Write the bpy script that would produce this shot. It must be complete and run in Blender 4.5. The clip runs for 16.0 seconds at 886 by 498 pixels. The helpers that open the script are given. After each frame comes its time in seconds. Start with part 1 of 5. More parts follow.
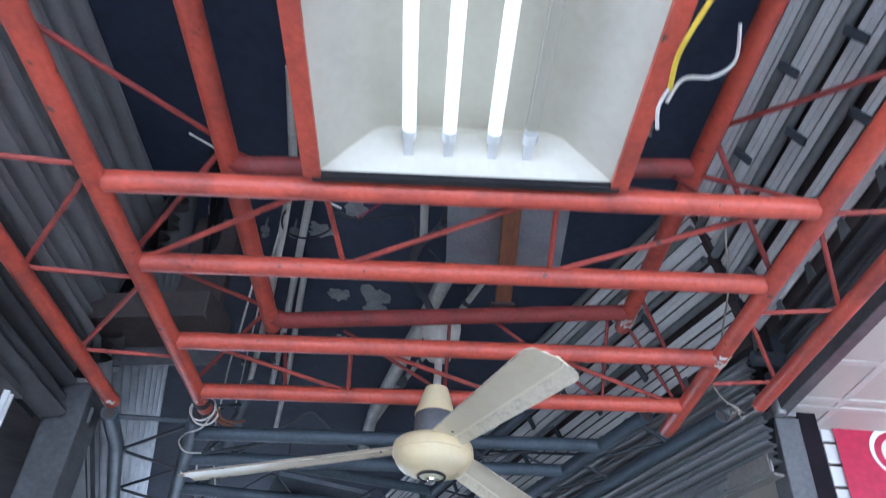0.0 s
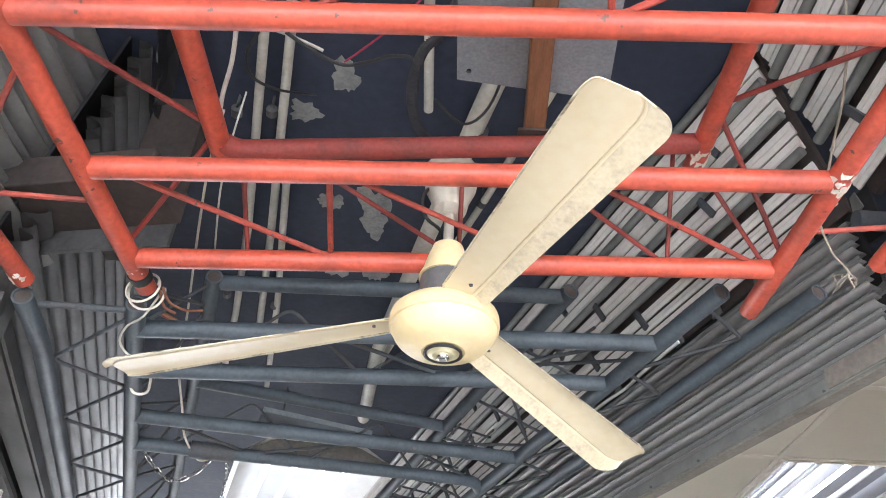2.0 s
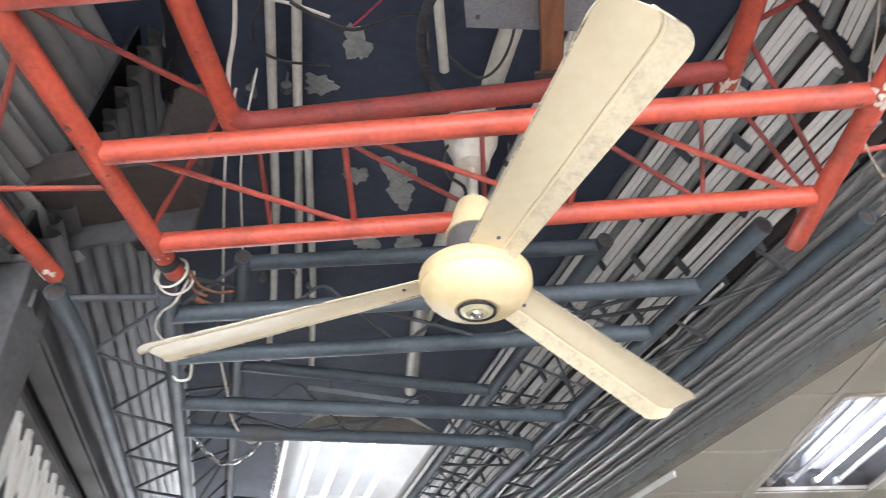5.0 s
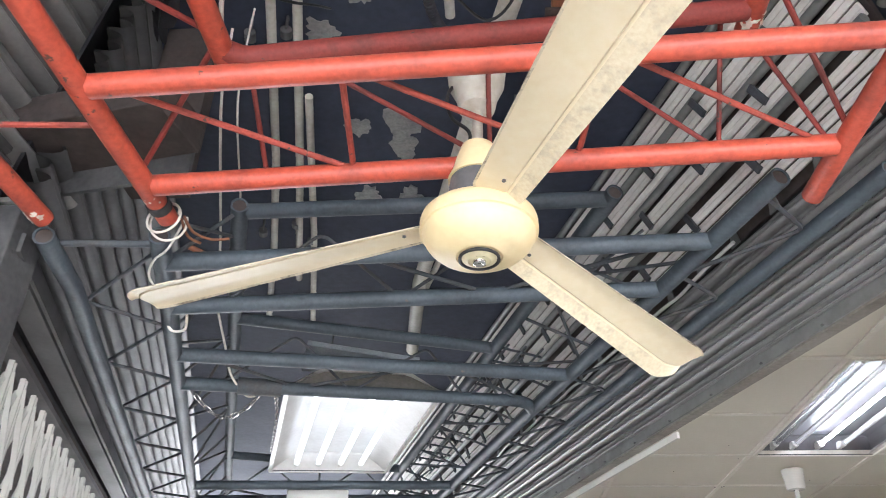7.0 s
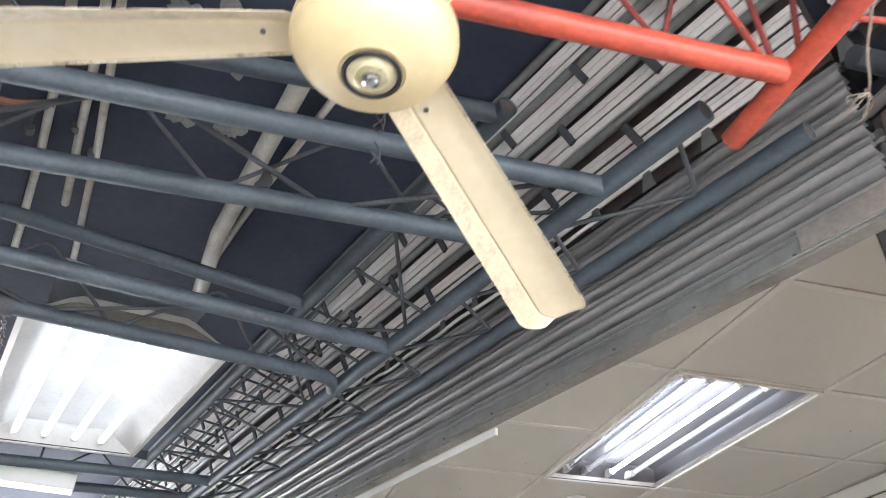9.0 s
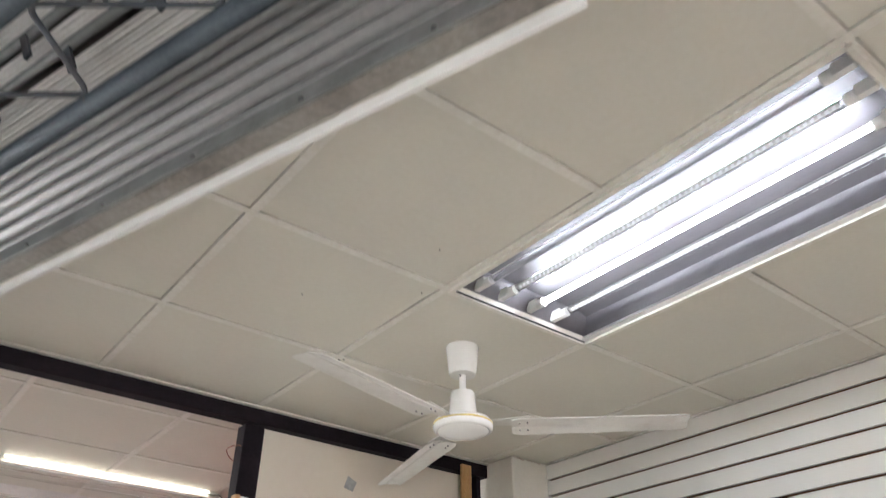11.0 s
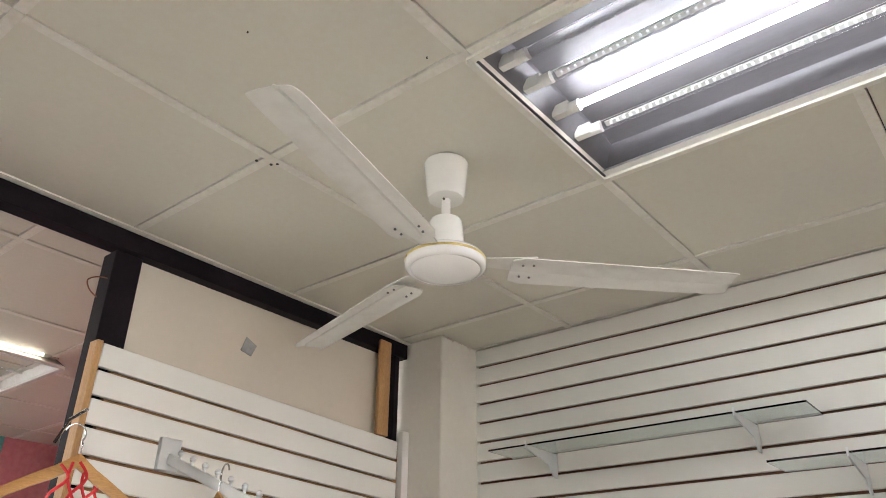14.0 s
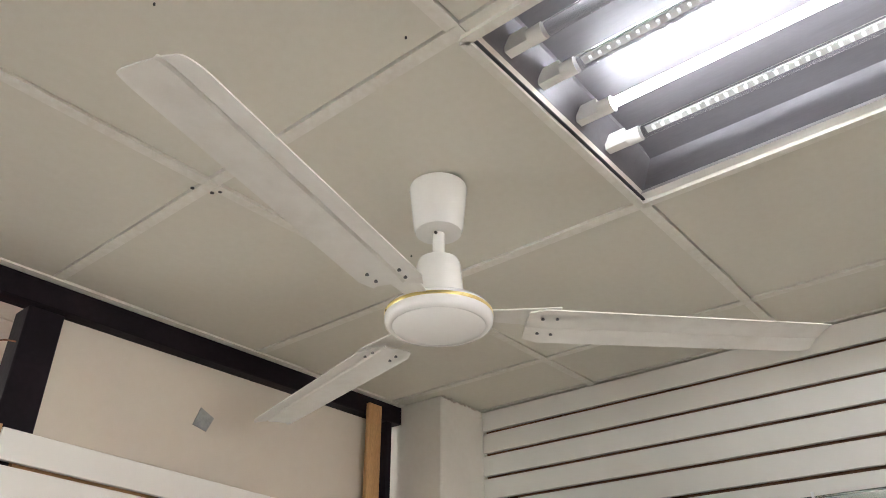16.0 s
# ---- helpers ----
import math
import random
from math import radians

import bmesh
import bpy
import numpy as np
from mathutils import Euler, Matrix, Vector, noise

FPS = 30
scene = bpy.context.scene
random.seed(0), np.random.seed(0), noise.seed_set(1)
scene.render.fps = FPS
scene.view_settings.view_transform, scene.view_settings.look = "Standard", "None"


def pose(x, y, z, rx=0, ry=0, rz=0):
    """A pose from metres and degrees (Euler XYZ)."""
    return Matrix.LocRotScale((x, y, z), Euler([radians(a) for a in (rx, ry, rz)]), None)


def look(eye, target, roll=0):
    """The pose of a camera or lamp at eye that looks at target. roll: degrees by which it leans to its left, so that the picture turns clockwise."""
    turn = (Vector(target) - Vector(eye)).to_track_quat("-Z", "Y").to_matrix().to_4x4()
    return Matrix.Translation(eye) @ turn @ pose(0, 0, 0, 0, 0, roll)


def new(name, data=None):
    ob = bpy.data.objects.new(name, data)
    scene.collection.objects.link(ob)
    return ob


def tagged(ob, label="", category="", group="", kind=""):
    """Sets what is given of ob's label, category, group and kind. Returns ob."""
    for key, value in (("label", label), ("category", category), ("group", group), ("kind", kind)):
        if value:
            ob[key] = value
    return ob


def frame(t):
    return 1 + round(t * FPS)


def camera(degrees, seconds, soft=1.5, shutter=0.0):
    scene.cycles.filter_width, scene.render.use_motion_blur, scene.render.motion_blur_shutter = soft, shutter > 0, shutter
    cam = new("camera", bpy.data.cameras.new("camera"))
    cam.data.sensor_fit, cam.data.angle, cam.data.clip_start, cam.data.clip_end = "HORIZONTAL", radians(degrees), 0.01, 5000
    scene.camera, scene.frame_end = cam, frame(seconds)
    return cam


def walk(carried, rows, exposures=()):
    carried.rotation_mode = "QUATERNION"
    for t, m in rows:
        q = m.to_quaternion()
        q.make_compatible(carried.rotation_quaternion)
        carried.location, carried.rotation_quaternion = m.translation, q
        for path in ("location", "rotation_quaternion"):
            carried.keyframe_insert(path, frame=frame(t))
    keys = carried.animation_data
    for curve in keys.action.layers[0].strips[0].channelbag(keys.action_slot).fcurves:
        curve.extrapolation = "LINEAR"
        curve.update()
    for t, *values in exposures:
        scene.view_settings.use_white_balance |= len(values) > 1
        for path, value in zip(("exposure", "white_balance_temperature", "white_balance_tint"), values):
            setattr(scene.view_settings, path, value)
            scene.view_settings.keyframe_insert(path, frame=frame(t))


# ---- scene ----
cam = camera(61.4, 16.0, soft=0.9, shutter=0.35)
PATH = [
    (0, (-0.074, -1.874, 1.737), (-0.057, -0.275, 2.938), 3.6),
    (0.5, (-0.023, -1.567, 1.726), (0.0, 0.052, 2.9), 1.1),
    (1, (-0.008, -1.339, 1.73), (-0.043, 0.27, 2.917), 2.6),
    (1.5, (-0.044, -1.229, 1.748), (-0.06, 0.366, 2.955), 3.2),
    (2, (-0.05, -1.192, 1.747), (-0.057, 0.418, 2.934), 3.0),
    (2.5, (-0.049, -1.169, 1.748), (-0.059, 0.457, 2.913), 2.9),
    (3, (-0.058, -1.153, 1.745), (-0.066, 0.477, 2.905), 2.5),
    (3.5, (-0.063, -1.142, 1.743), (-0.064, 0.491, 2.898), 1.8),
    (4, (-0.058, -1.136, 1.757), (-0.068, 0.5, 2.907), 1.1),
    (4.5, (-0.046, -1.123, 1.752), (-0.068, 0.516, 2.897), 0.4),
    (5, (-0.03, -1.135, 1.748), (-0.134, 0.515, 2.874), -0.2),
    (5.2, (-0.028, -1.139, 1.746), (-0.254, 0.512, 2.852), 0.7),
    (7.3, (-0.03, -1.055, 1.757), (-0.087, 0.657, 2.791), 0.9),
    (7.5, (-0.047, -1.07, 1.76), (-0.029, 0.647, 2.786), 0.2),
    (8, (-0.062, -1.025, 1.744), (0.104, 0.672, 2.789), 0.2),
    (8.3, (-0.09, -0.927, 1.739), (0.171, 0.748, 2.8), 0.2),
    (8.5, (-0.094, -0.812, 1.732), (0.227, 0.841, 2.811), 0.3),
    (8.7, (-0.103, -0.7, 1.748), (0.277, 0.936, 2.835), 0.4),
    (9, (-0.128, -0.538, 1.735), (0.302, 1.056, 2.864), 0.7),
    (9.3, (-0.203, -0.353, 1.729), (0.24, 1.18, 2.934), 1.5),
    (9.5, (-0.250, -0.255, 1.760), (0.212, 1.232, 3.005), 1.4),
    (10, (-0.186, 0.140, 1.786), (0.491, 1.610, 2.970), 1.4),
    (10.2, (-0.140, 0.415, 1.725), (0.639, 1.824, 2.911), 0.2),
    (12.3, (0.257, 1.772, 1.769), (1.499, 3.048, 2.678), 4.12),
    (12.5, (0.242, 1.851, 1.760), (1.525, 3.086, 2.670), 3.57),
    (13, (0.203, 2.007, 1.787), (1.585, 3.128, 2.699), 1.42),
    (13.5, (0.244, 2.029, 1.784), (1.645, 3.124, 2.700), 0.59),
    (14, (0.312, 1.998, 1.789), (1.693, 3.119, 2.703), 0.63),
    (14.5, (0.335, 1.977, 1.791), (1.702, 3.114, 2.709), 0.25),
    (15, (0.370, 1.989, 1.816), (1.734, 3.100, 2.767), -0.53),
    (15.5, (0.576, 2.159, 1.970), (1.923, 3.262, 2.955), -0.30),
    (16.0, (0.619, 2.221, 2.006), (1.956, 3.318, 3.011), -0.33),
]
walk(cam, [(t, look(eye, target, roll)) for t, eye, target, roll in PATH],
     exposures=[(0.0, -0.68, 4650, 10), (0.6, -0.1, 5100, 10), (1.3, 0.31, 5750, 10), (3.5, 0.27, 5750, 10), (8.0, 0.25, 5750, 10), (9.0, 0.38, 5750, 10), (10.2, 0.50, 5800, 10), (12.3, 0.45, 6200, 10), (16.0, 0.45, 6200, 10)])

# ---- world and exposure ----
world = bpy.data.worlds.new("world")
scene.world = world
world.use_nodes = True
world.node_tree.nodes["Background"].inputs[0].default_value = (1.0, 0.95, 0.90, 1)
world.node_tree.nodes["Background"].inputs[1].default_value = 8.0
TUBE_LIGHT = 6.0


# ---- materials ----
def material(name, rough=0.5, metal=0.0):
    m = bpy.data.materials.new(name)
    m.use_nodes = True
    b = m.node_tree.nodes["Principled BSDF"]
    b.inputs["Roughness"].default_value = rough
    b.inputs["Metallic"].default_value = metal
    return m, m.node_tree, b


def surface(name, base, dirt, rough=0.5, metal=0.0, big=3.0, fine=60.0, low=0.45, high=0.75, bump=0.15, stretch=(1, 1, 1),
            chip=None, chip_level=0.72, chip_scale=14.0, vary=0.0, grain=0.35, detail=6):
    """Paint, metal or board with broad dirt, fine grain, optional chips down to another colour, and relief."""
    m, t, b = material(name, rough, metal)
    n, l = t.nodes, t.links
    co = n.new("ShaderNodeTexCoord")
    mp = n.new("ShaderNodeMapping")
    mp.inputs["Scale"].default_value = stretch
    l.new(co.outputs["Object"], mp.inputs["Vector"])
    a = n.new("ShaderNodeTexNoise")
    a.inputs["Scale"].default_value, a.inputs["Detail"].default_value, a.inputs["Roughness"].default_value = big, detail, 0.6
    f = n.new("ShaderNodeTexNoise")
    f.inputs["Scale"].default_value, f.inputs["Detail"].default_value = fine, 4
    for x in (a, f):
        l.new(mp.outputs["Vector"], x.inputs["Vector"])
    r = n.new("ShaderNodeMapRange")
    r.inputs["From Min"].default_value, r.inputs["From Max"].default_value = low, high
    l.new(a.outputs["Fac"], r.inputs["Value"])
    mx = n.new("ShaderNodeMix")
    mx.data_type = "RGBA"
    mx.inputs["A"].default_value, mx.inputs["B"].default_value = (*base, 1), (*dirt, 1)
    l.new(r.outputs["Result"], mx.inputs["Factor"])
    g = n.new("ShaderNodeMix")
    g.data_type, g.blend_type = "RGBA", "OVERLAY"
    g.inputs["Factor"].default_value = grain
    l.new(mx.outputs["Result"], g.inputs["A"])
    l.new(f.outputs["Fac"], g.inputs["B"])
    out = g.outputs["Result"]
    if vary:
        info = n.new("ShaderNodeObjectInfo")
        vr = n.new("ShaderNodeMapRange")
        vr.inputs["To Min"].default_value, vr.inputs["To Max"].default_value = 1 - vary, 1 + vary
        l.new(info.outputs["Random"], vr.inputs["Value"])
        hs = n.new("ShaderNodeHueSaturation")
        l.new(vr.outputs["Result"], hs.inputs["Value"])
        l.new(out, hs.inputs["Color"])
        out = hs.outputs["Color"]
    if chip:
        c = n.new("ShaderNodeTexNoise")
        c.inputs["Scale"].default_value, c.inputs["Detail"].default_value, c.inputs["Roughness"].default_value = chip_scale, 8, 0.6
        l.new(co.outputs["Object"], c.inputs["Vector"])
        cr = n.new("ShaderNodeMapRange")
        cr.inputs["From Min"].default_value, cr.inputs["From Max"].default_value = chip_level, chip_level + 0.02
        l.new(c.outputs["Fac"], cr.inputs["Value"])
        cm = n.new("ShaderNodeMix")
        cm.data_type = "RGBA"
        l.new(cr.outputs["Result"], cm.inputs["Factor"])
        l.new(out, cm.inputs["A"])
        cm.inputs["B"].default_value = (*chip, 1)
        out = cm.outputs["Result"]
    l.new(out, b.inputs["Base Color"])
    rr = n.new("ShaderNodeMapRange")
    rr.inputs["To Min"].default_value, rr.inputs["To Max"].default_value = max(0.03, rough - 0.12), min(1, rough + 0.15)
    l.new(a.outputs["Fac"], rr.inputs["Value"])
    l.new(rr.outputs["Result"], b.inputs["Roughness"])
    if bump:
        bp = n.new("ShaderNodeBump")
        bp.inputs["Strength"].default_value, bp.inputs["Distance"].default_value = bump, 0.004
        l.new(f.outputs["Fac"], bp.inputs["Height"])
        l.new(bp.outputs["Normal"], b.inputs["Normal"])
    return m


def glow(name, colour, strength):
    m, t, b = material(name, 0.3)
    b.inputs["Base Color"].default_value = (0.9, 0.9, 0.9, 1)
    b.inputs["Emission Color"].default_value = (*colour, 1)
    b.inputs["Emission Strength"].default_value = strength
    return m


def glass(name, tint, rough=0.02):
    m, t, b = material(name, rough)
    b.inputs["Base Color"].default_value = (*tint, 1)
    b.inputs["Transmission Weight"].default_value = 1.0
    b.inputs["IOR"].default_value = 1.45
    return m


RED = surface("red_paint", (0.53, 0.092, 0.053), (0.27, 0.058, 0.042), 0.40, big=9, fine=90, bump=0.18, low=0.44, high=0.74, chip=(0.12, 0.055, 0.045), chip_level=0.665, chip_scale=26)
RED_BAR = surface("dull_red_bar", (0.42, 0.075, 0.052), (0.20, 0.05, 0.04), 0.55, big=14, fine=120, bump=0.2, chip=(0.1, 0.06, 0.05), chip_level=0.64, chip_scale=30)
# Darker red for the upper cross tubes and their bars.
RED_DARK = surface("darker_red_paint", (0.29, 0.05, 0.04), (0.13, 0.045, 0.04), 0.6, big=9, fine=120, bump=0.2, chip=(0.1, 0.06, 0.05), chip_level=0.66, chip_scale=30)
GREY = surface("blue_grey_paint", (0.085, 0.105, 0.122), (0.048, 0.058, 0.068), 0.5, big=6, fine=90, bump=0.15, chip=(0.13, 0.11, 0.10), chip_level=0.7, chip_scale=20)
GREY_ROD = surface("dark_grey_bar", (0.075, 0.085, 0.095), (0.10, 0.085, 0.08), 0.6, big=12, fine=120, bump=0.2)
CHIP = surface("bare_filler", (0.75, 0.68, 0.6), (0.5, 0.4, 0.34), 0.8, big=30, fine=150, bump=0.4)
SLAB = surface("blue_slab_paint", (0.046, 0.057, 0.088), (0.030, 0.037, 0.064), 0.8, big=1.6, fine=30, bump=0.3, low=0.35, high=0.7)
PATCH = surface("bare_plaster_patch", (0.36, 0.36, 0.34), (0.2, 0.21, 0.22), 0.9, big=14, fine=80, bump=0.5)
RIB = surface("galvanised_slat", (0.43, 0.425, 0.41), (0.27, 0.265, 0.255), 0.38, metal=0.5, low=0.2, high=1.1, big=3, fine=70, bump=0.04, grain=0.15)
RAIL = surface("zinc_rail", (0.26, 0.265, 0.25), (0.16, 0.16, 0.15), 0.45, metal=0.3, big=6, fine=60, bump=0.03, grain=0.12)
# Darker copy of the galvanised slat: the sides' shade is in its colour.
RIB_SHADED = surface("shaded_dirty_galvanised_slat", (0.12, 0.118, 0.116), (0.055, 0.053, 0.05), 0.45, metal=0.3, big=3, fine=60, bump=0.05, grain=0.2)
STRIP = surface("cream_metal_strip", (0.83, 0.80, 0.75), (0.66, 0.62, 0.57), 0.5, big=4, fine=60, bump=0.1, vary=0.08)
STEEL = surface("grey_steel_post", (0.16, 0.16, 0.16), (0.085, 0.085, 0.085), 0.45, metal=0.3, big=4, fine=60, bump=0.15)
# Rusty steel; also darkens surfaces that should lie in shade.
BROWN = surface("rusty_steel_and_shade", (0.085, 0.068, 0.06), (0.045, 0.036, 0.035), 0.75, big=5, fine=50, bump=0.3)
CREAM = surface("aged_cream_enamel", (0.79, 0.645, 0.36), (0.72, 0.60, 0.38), 0.45, big=5, fine=60, bump=0.03, grain=0.15, chip=(0.25, 0.19, 0.13), chip_level=0.80, chip_scale=40)
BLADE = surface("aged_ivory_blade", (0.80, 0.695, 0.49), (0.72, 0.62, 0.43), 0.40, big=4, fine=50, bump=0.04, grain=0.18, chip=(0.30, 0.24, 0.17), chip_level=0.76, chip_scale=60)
# Darker, mottled blade colour: the shade on the turned-down flange is painted in.
BLADE_SHADE = surface("shaded_mottled_blade_flange", (0.70, 0.61, 0.43), (0.59, 0.51, 0.36), 0.5, big=30, fine=140, bump=0.15, low=0.5, high=0.62)
RIM = surface("chipped_blade_edge", (0.66, 0.58, 0.42), (0.16, 0.12, 0.09), 0.7, big=28, fine=150, bump=0.2, low=0.50, high=0.62)
CAP = surface("yellowed_cap", (0.70, 0.64, 0.42), (0.52, 0.45, 0.25), 0.3, metal=0.2, big=30, fine=120, bump=0.05)
BRASS = surface("aged_brass", (0.72, 0.58, 0.22), (0.5, 0.4, 0.16), 0.3, metal=0.8, big=20, fine=120)
# Also colours sheets and strips that stand for shade in gaps.
BLACK = surface("black_plastic_and_shade", (0.02, 0.02, 0.022), (0.035, 0.034, 0.033), 0.5, big=8, fine=80)
CORD = surface("dusty_black_conduit", (0.055, 0.06, 0.07), (0.1, 0.1, 0.1), 0.6, big=20, fine=120)
PVC = surface("dusty_white_pipe", (0.72, 0.69, 0.60), (0.48, 0.44, 0.37), 0.5, big=7, fine=60, bump=0.1, low=0.4, high=0.8)
PLATE = surface("zinc_plate", (0.30, 0.33, 0.36), (0.22, 0.25, 0.28), 0.5, metal=0.3, big=12, fine=140, bump=0.1)
WOOD = surface("brown_timber", (0.24, 0.105, 0.05), (0.14, 0.06, 0.03), 0.6, big=5, fine=60, stretch=(6, 1, 6), bump=0.25)
PALE_WOOD = surface("pale_timber", (0.50, 0.29, 0.12), (0.38, 0.21, 0.08), 0.55, big=6, fine=70, stretch=(5, 5, 1), bump=0.2)
HANGER = surface("varnished_beech", (0.55, 0.30, 0.10), (0.42, 0.2, 0.06), 0.3, big=8, fine=80, stretch=(1, 6, 6))
TILE = surface("ceiling_panel", (0.705, 0.672, 0.56), (0.615, 0.587, 0.508), 0.37, big=1.5, fine=55, bump=0.0, low=0.05, high=0.95, grain=0.08, detail=3)
TBAR = surface("ceiling_rail", (0.76, 0.73, 0.65), (0.64, 0.61, 0.53), 0.4, big=4, fine=60, bump=0.02)
SLATBOARD = surface("white_slat_board", (0.84, 0.82, 0.77), (0.78, 0.76, 0.70), 0.37, big=2, fine=30, bump=0.0, grain=0.03, detail=1.5)
GROOVE_PALE = surface("pale_board_groove", (0.36, 0.20, 0.085), (0.22, 0.12, 0.05), 0.85, big=10, fine=80)
OLD_PAN = surface("yellowed_reflector", (0.66, 0.62, 0.50), (0.55, 0.50, 0.39), 0.45, big=3, fine=60, bump=0.03, grain=0.12)
GROOVE = surface("raw_board_groove", (0.18, 0.085, 0.042), (0.11, 0.05, 0.026), 0.85, big=10, fine=80)
WHITE = surface("white_enamel", (0.86, 0.85, 0.81), (0.80, 0.79, 0.74), 0.2, big=5, fine=60, bump=0.01, grain=0.08)
PALE = surface("off_white_blade", (0.74, 0.72, 0.66), (0.62, 0.59, 0.52), 0.38, big=8, fine=50, bump=0.02, grain=0.12)
REFLECTOR = surface("white_reflector", (0.80, 0.79, 0.76), (0.68, 0.66, 0.62), 0.35, big=4, fine=60, bump=0.03)
PAN = surface("brushed_aluminium_pan", (0.17, 0.163, 0.173), (0.14, 0.134, 0.143), 0.45, metal=0.15, big=3, fine=60, stretch=(8, 1, 8), bump=0.02, grain=0.1)
LEDGE = surface("stained_steel_ledge", (0.27, 0.25, 0.22), (0.16, 0.14, 0.12), 0.6, metal=0.1, big=5, fine=70, bump=0.1)
PLASTER = surface("cream_plaster", (0.74, 0.71, 0.63), (0.66, 0.63, 0.55), 0.6, big=2, fine=50, bump=0.03, grain=0.1, detail=3)
FROST = surface("painted_window_panel", (0.75, 0.68, 0.555), (0.66, 0.59, 0.508), 0.15, big=1.8, fine=30, bump=0.0, grain=0.05, detail=2, low=0.2, high=0.9)
DARKFRAME = surface("black_painted_steel", (0.010, 0.007, 0.010), (0.02, 0.013, 0.017), 0.62, big=6, fine=70, bump=0.15, chip=(0.6, 0.6, 0.58), chip_level=0.78, chip_scale=18)
DARKFRAME.node_tree.nodes["Principled BSDF"].inputs["Specular IOR Level"].default_value = 0.15
PINK = surface("pink_wall_paint", (0.72, 0.30, 0.34), (0.62, 0.24, 0.28), 0.6, big=2, fine=30)
TEAL = surface("teal_wall_paint", (0.18, 0.55, 0.52), (0.14, 0.42, 0.4), 0.6, big=2, fine=30)
BANNER = surface("crimson_banner", (0.50, 0.025, 0.075), (0.42, 0.02, 0.06), 0.35, big=3, fine=40, bump=0.02)
RIBBON = surface("red_ribbon", (0.65, 0.015, 0.02), (0.5, 0.01, 0.015), 0.35, big=10, fine=80)
FLOOR = surface("pale_floor_tile", (0.62, 0.60, 0.56), (0.5, 0.48, 0.45), 0.3, big=1.5, fine=30, bump=0.02)
CHROME = surface("worn_chrome", (0.6, 0.6, 0.6), (0.4, 0.4, 0.4), 0.2, metal=1.0, big=10, fine=80, bump=0.02)
WIRE_W = surface("white_cable", (0.72, 0.69, 0.62), (0.5, 0.47, 0.4), 0.5, big=20, fine=100)
CORD_D = surface("grubby_cord", (0.40, 0.36, 0.29), (0.22, 0.19, 0.15), 0.8, big=30, fine=120)
WIRE_Y = surface("yellow_cable", (0.75, 0.55, 0.04), (0.6, 0.42, 0.03), 0.5, big=20, fine=100)
WIRE_O = surface("orange_brown_cable", (0.26, 0.11, 0.06), (0.17, 0.07, 0.04), 0.6, big=20, fine=100)
WIRE_R = surface("red_cable", (0.45, 0.03, 0.08), (0.3, 0.02, 0.05), 0.5, big=20, fine=100)
LIT = glow("lit_tube", (0.95, 0.97, 1.0), TUBE_LIGHT * 0.26)
LIT_OLD = glow("lit_old_tube", (1.0, 0.98, 0.78), TUBE_LIGHT * 0.2)
# Much stronger glow for the fill light added out of view.
LIT_HIGH = glow("lit_fill_tube", (1.0, 0.97, 0.93), TUBE_LIGHT * 11.0)
LIT_SHOP = glow("lit_shop_tube", (0.97, 0.97, 1.0), TUBE_LIGHT * 7.0)
LIT_WARM = glow("lit_warm_tube", (1.0, 0.90, 0.72), TUBE_LIGHT * 0.7)
DIODE = glow("lit_diode", (0.93, 0.96, 1.0), 2.4)
DIM = glow("dim_diode", (0.93, 0.96, 1.0), 0.9)
CLEAR = glass("clear_tube", (0.93, 0.94, 0.95), 0.05)
SHELFGLASS = glass("green_edged_glass", (0.86, 0.95, 0.92), 0.0)
ACRYLIC = glass("frosted_acrylic", (0.93, 0.94, 0.94), 0.35)
ACRYLIC.node_tree.nodes["Principled BSDF"].inputs["Transmission Weight"].default_value = 0.45

# ---- mesh tools ----


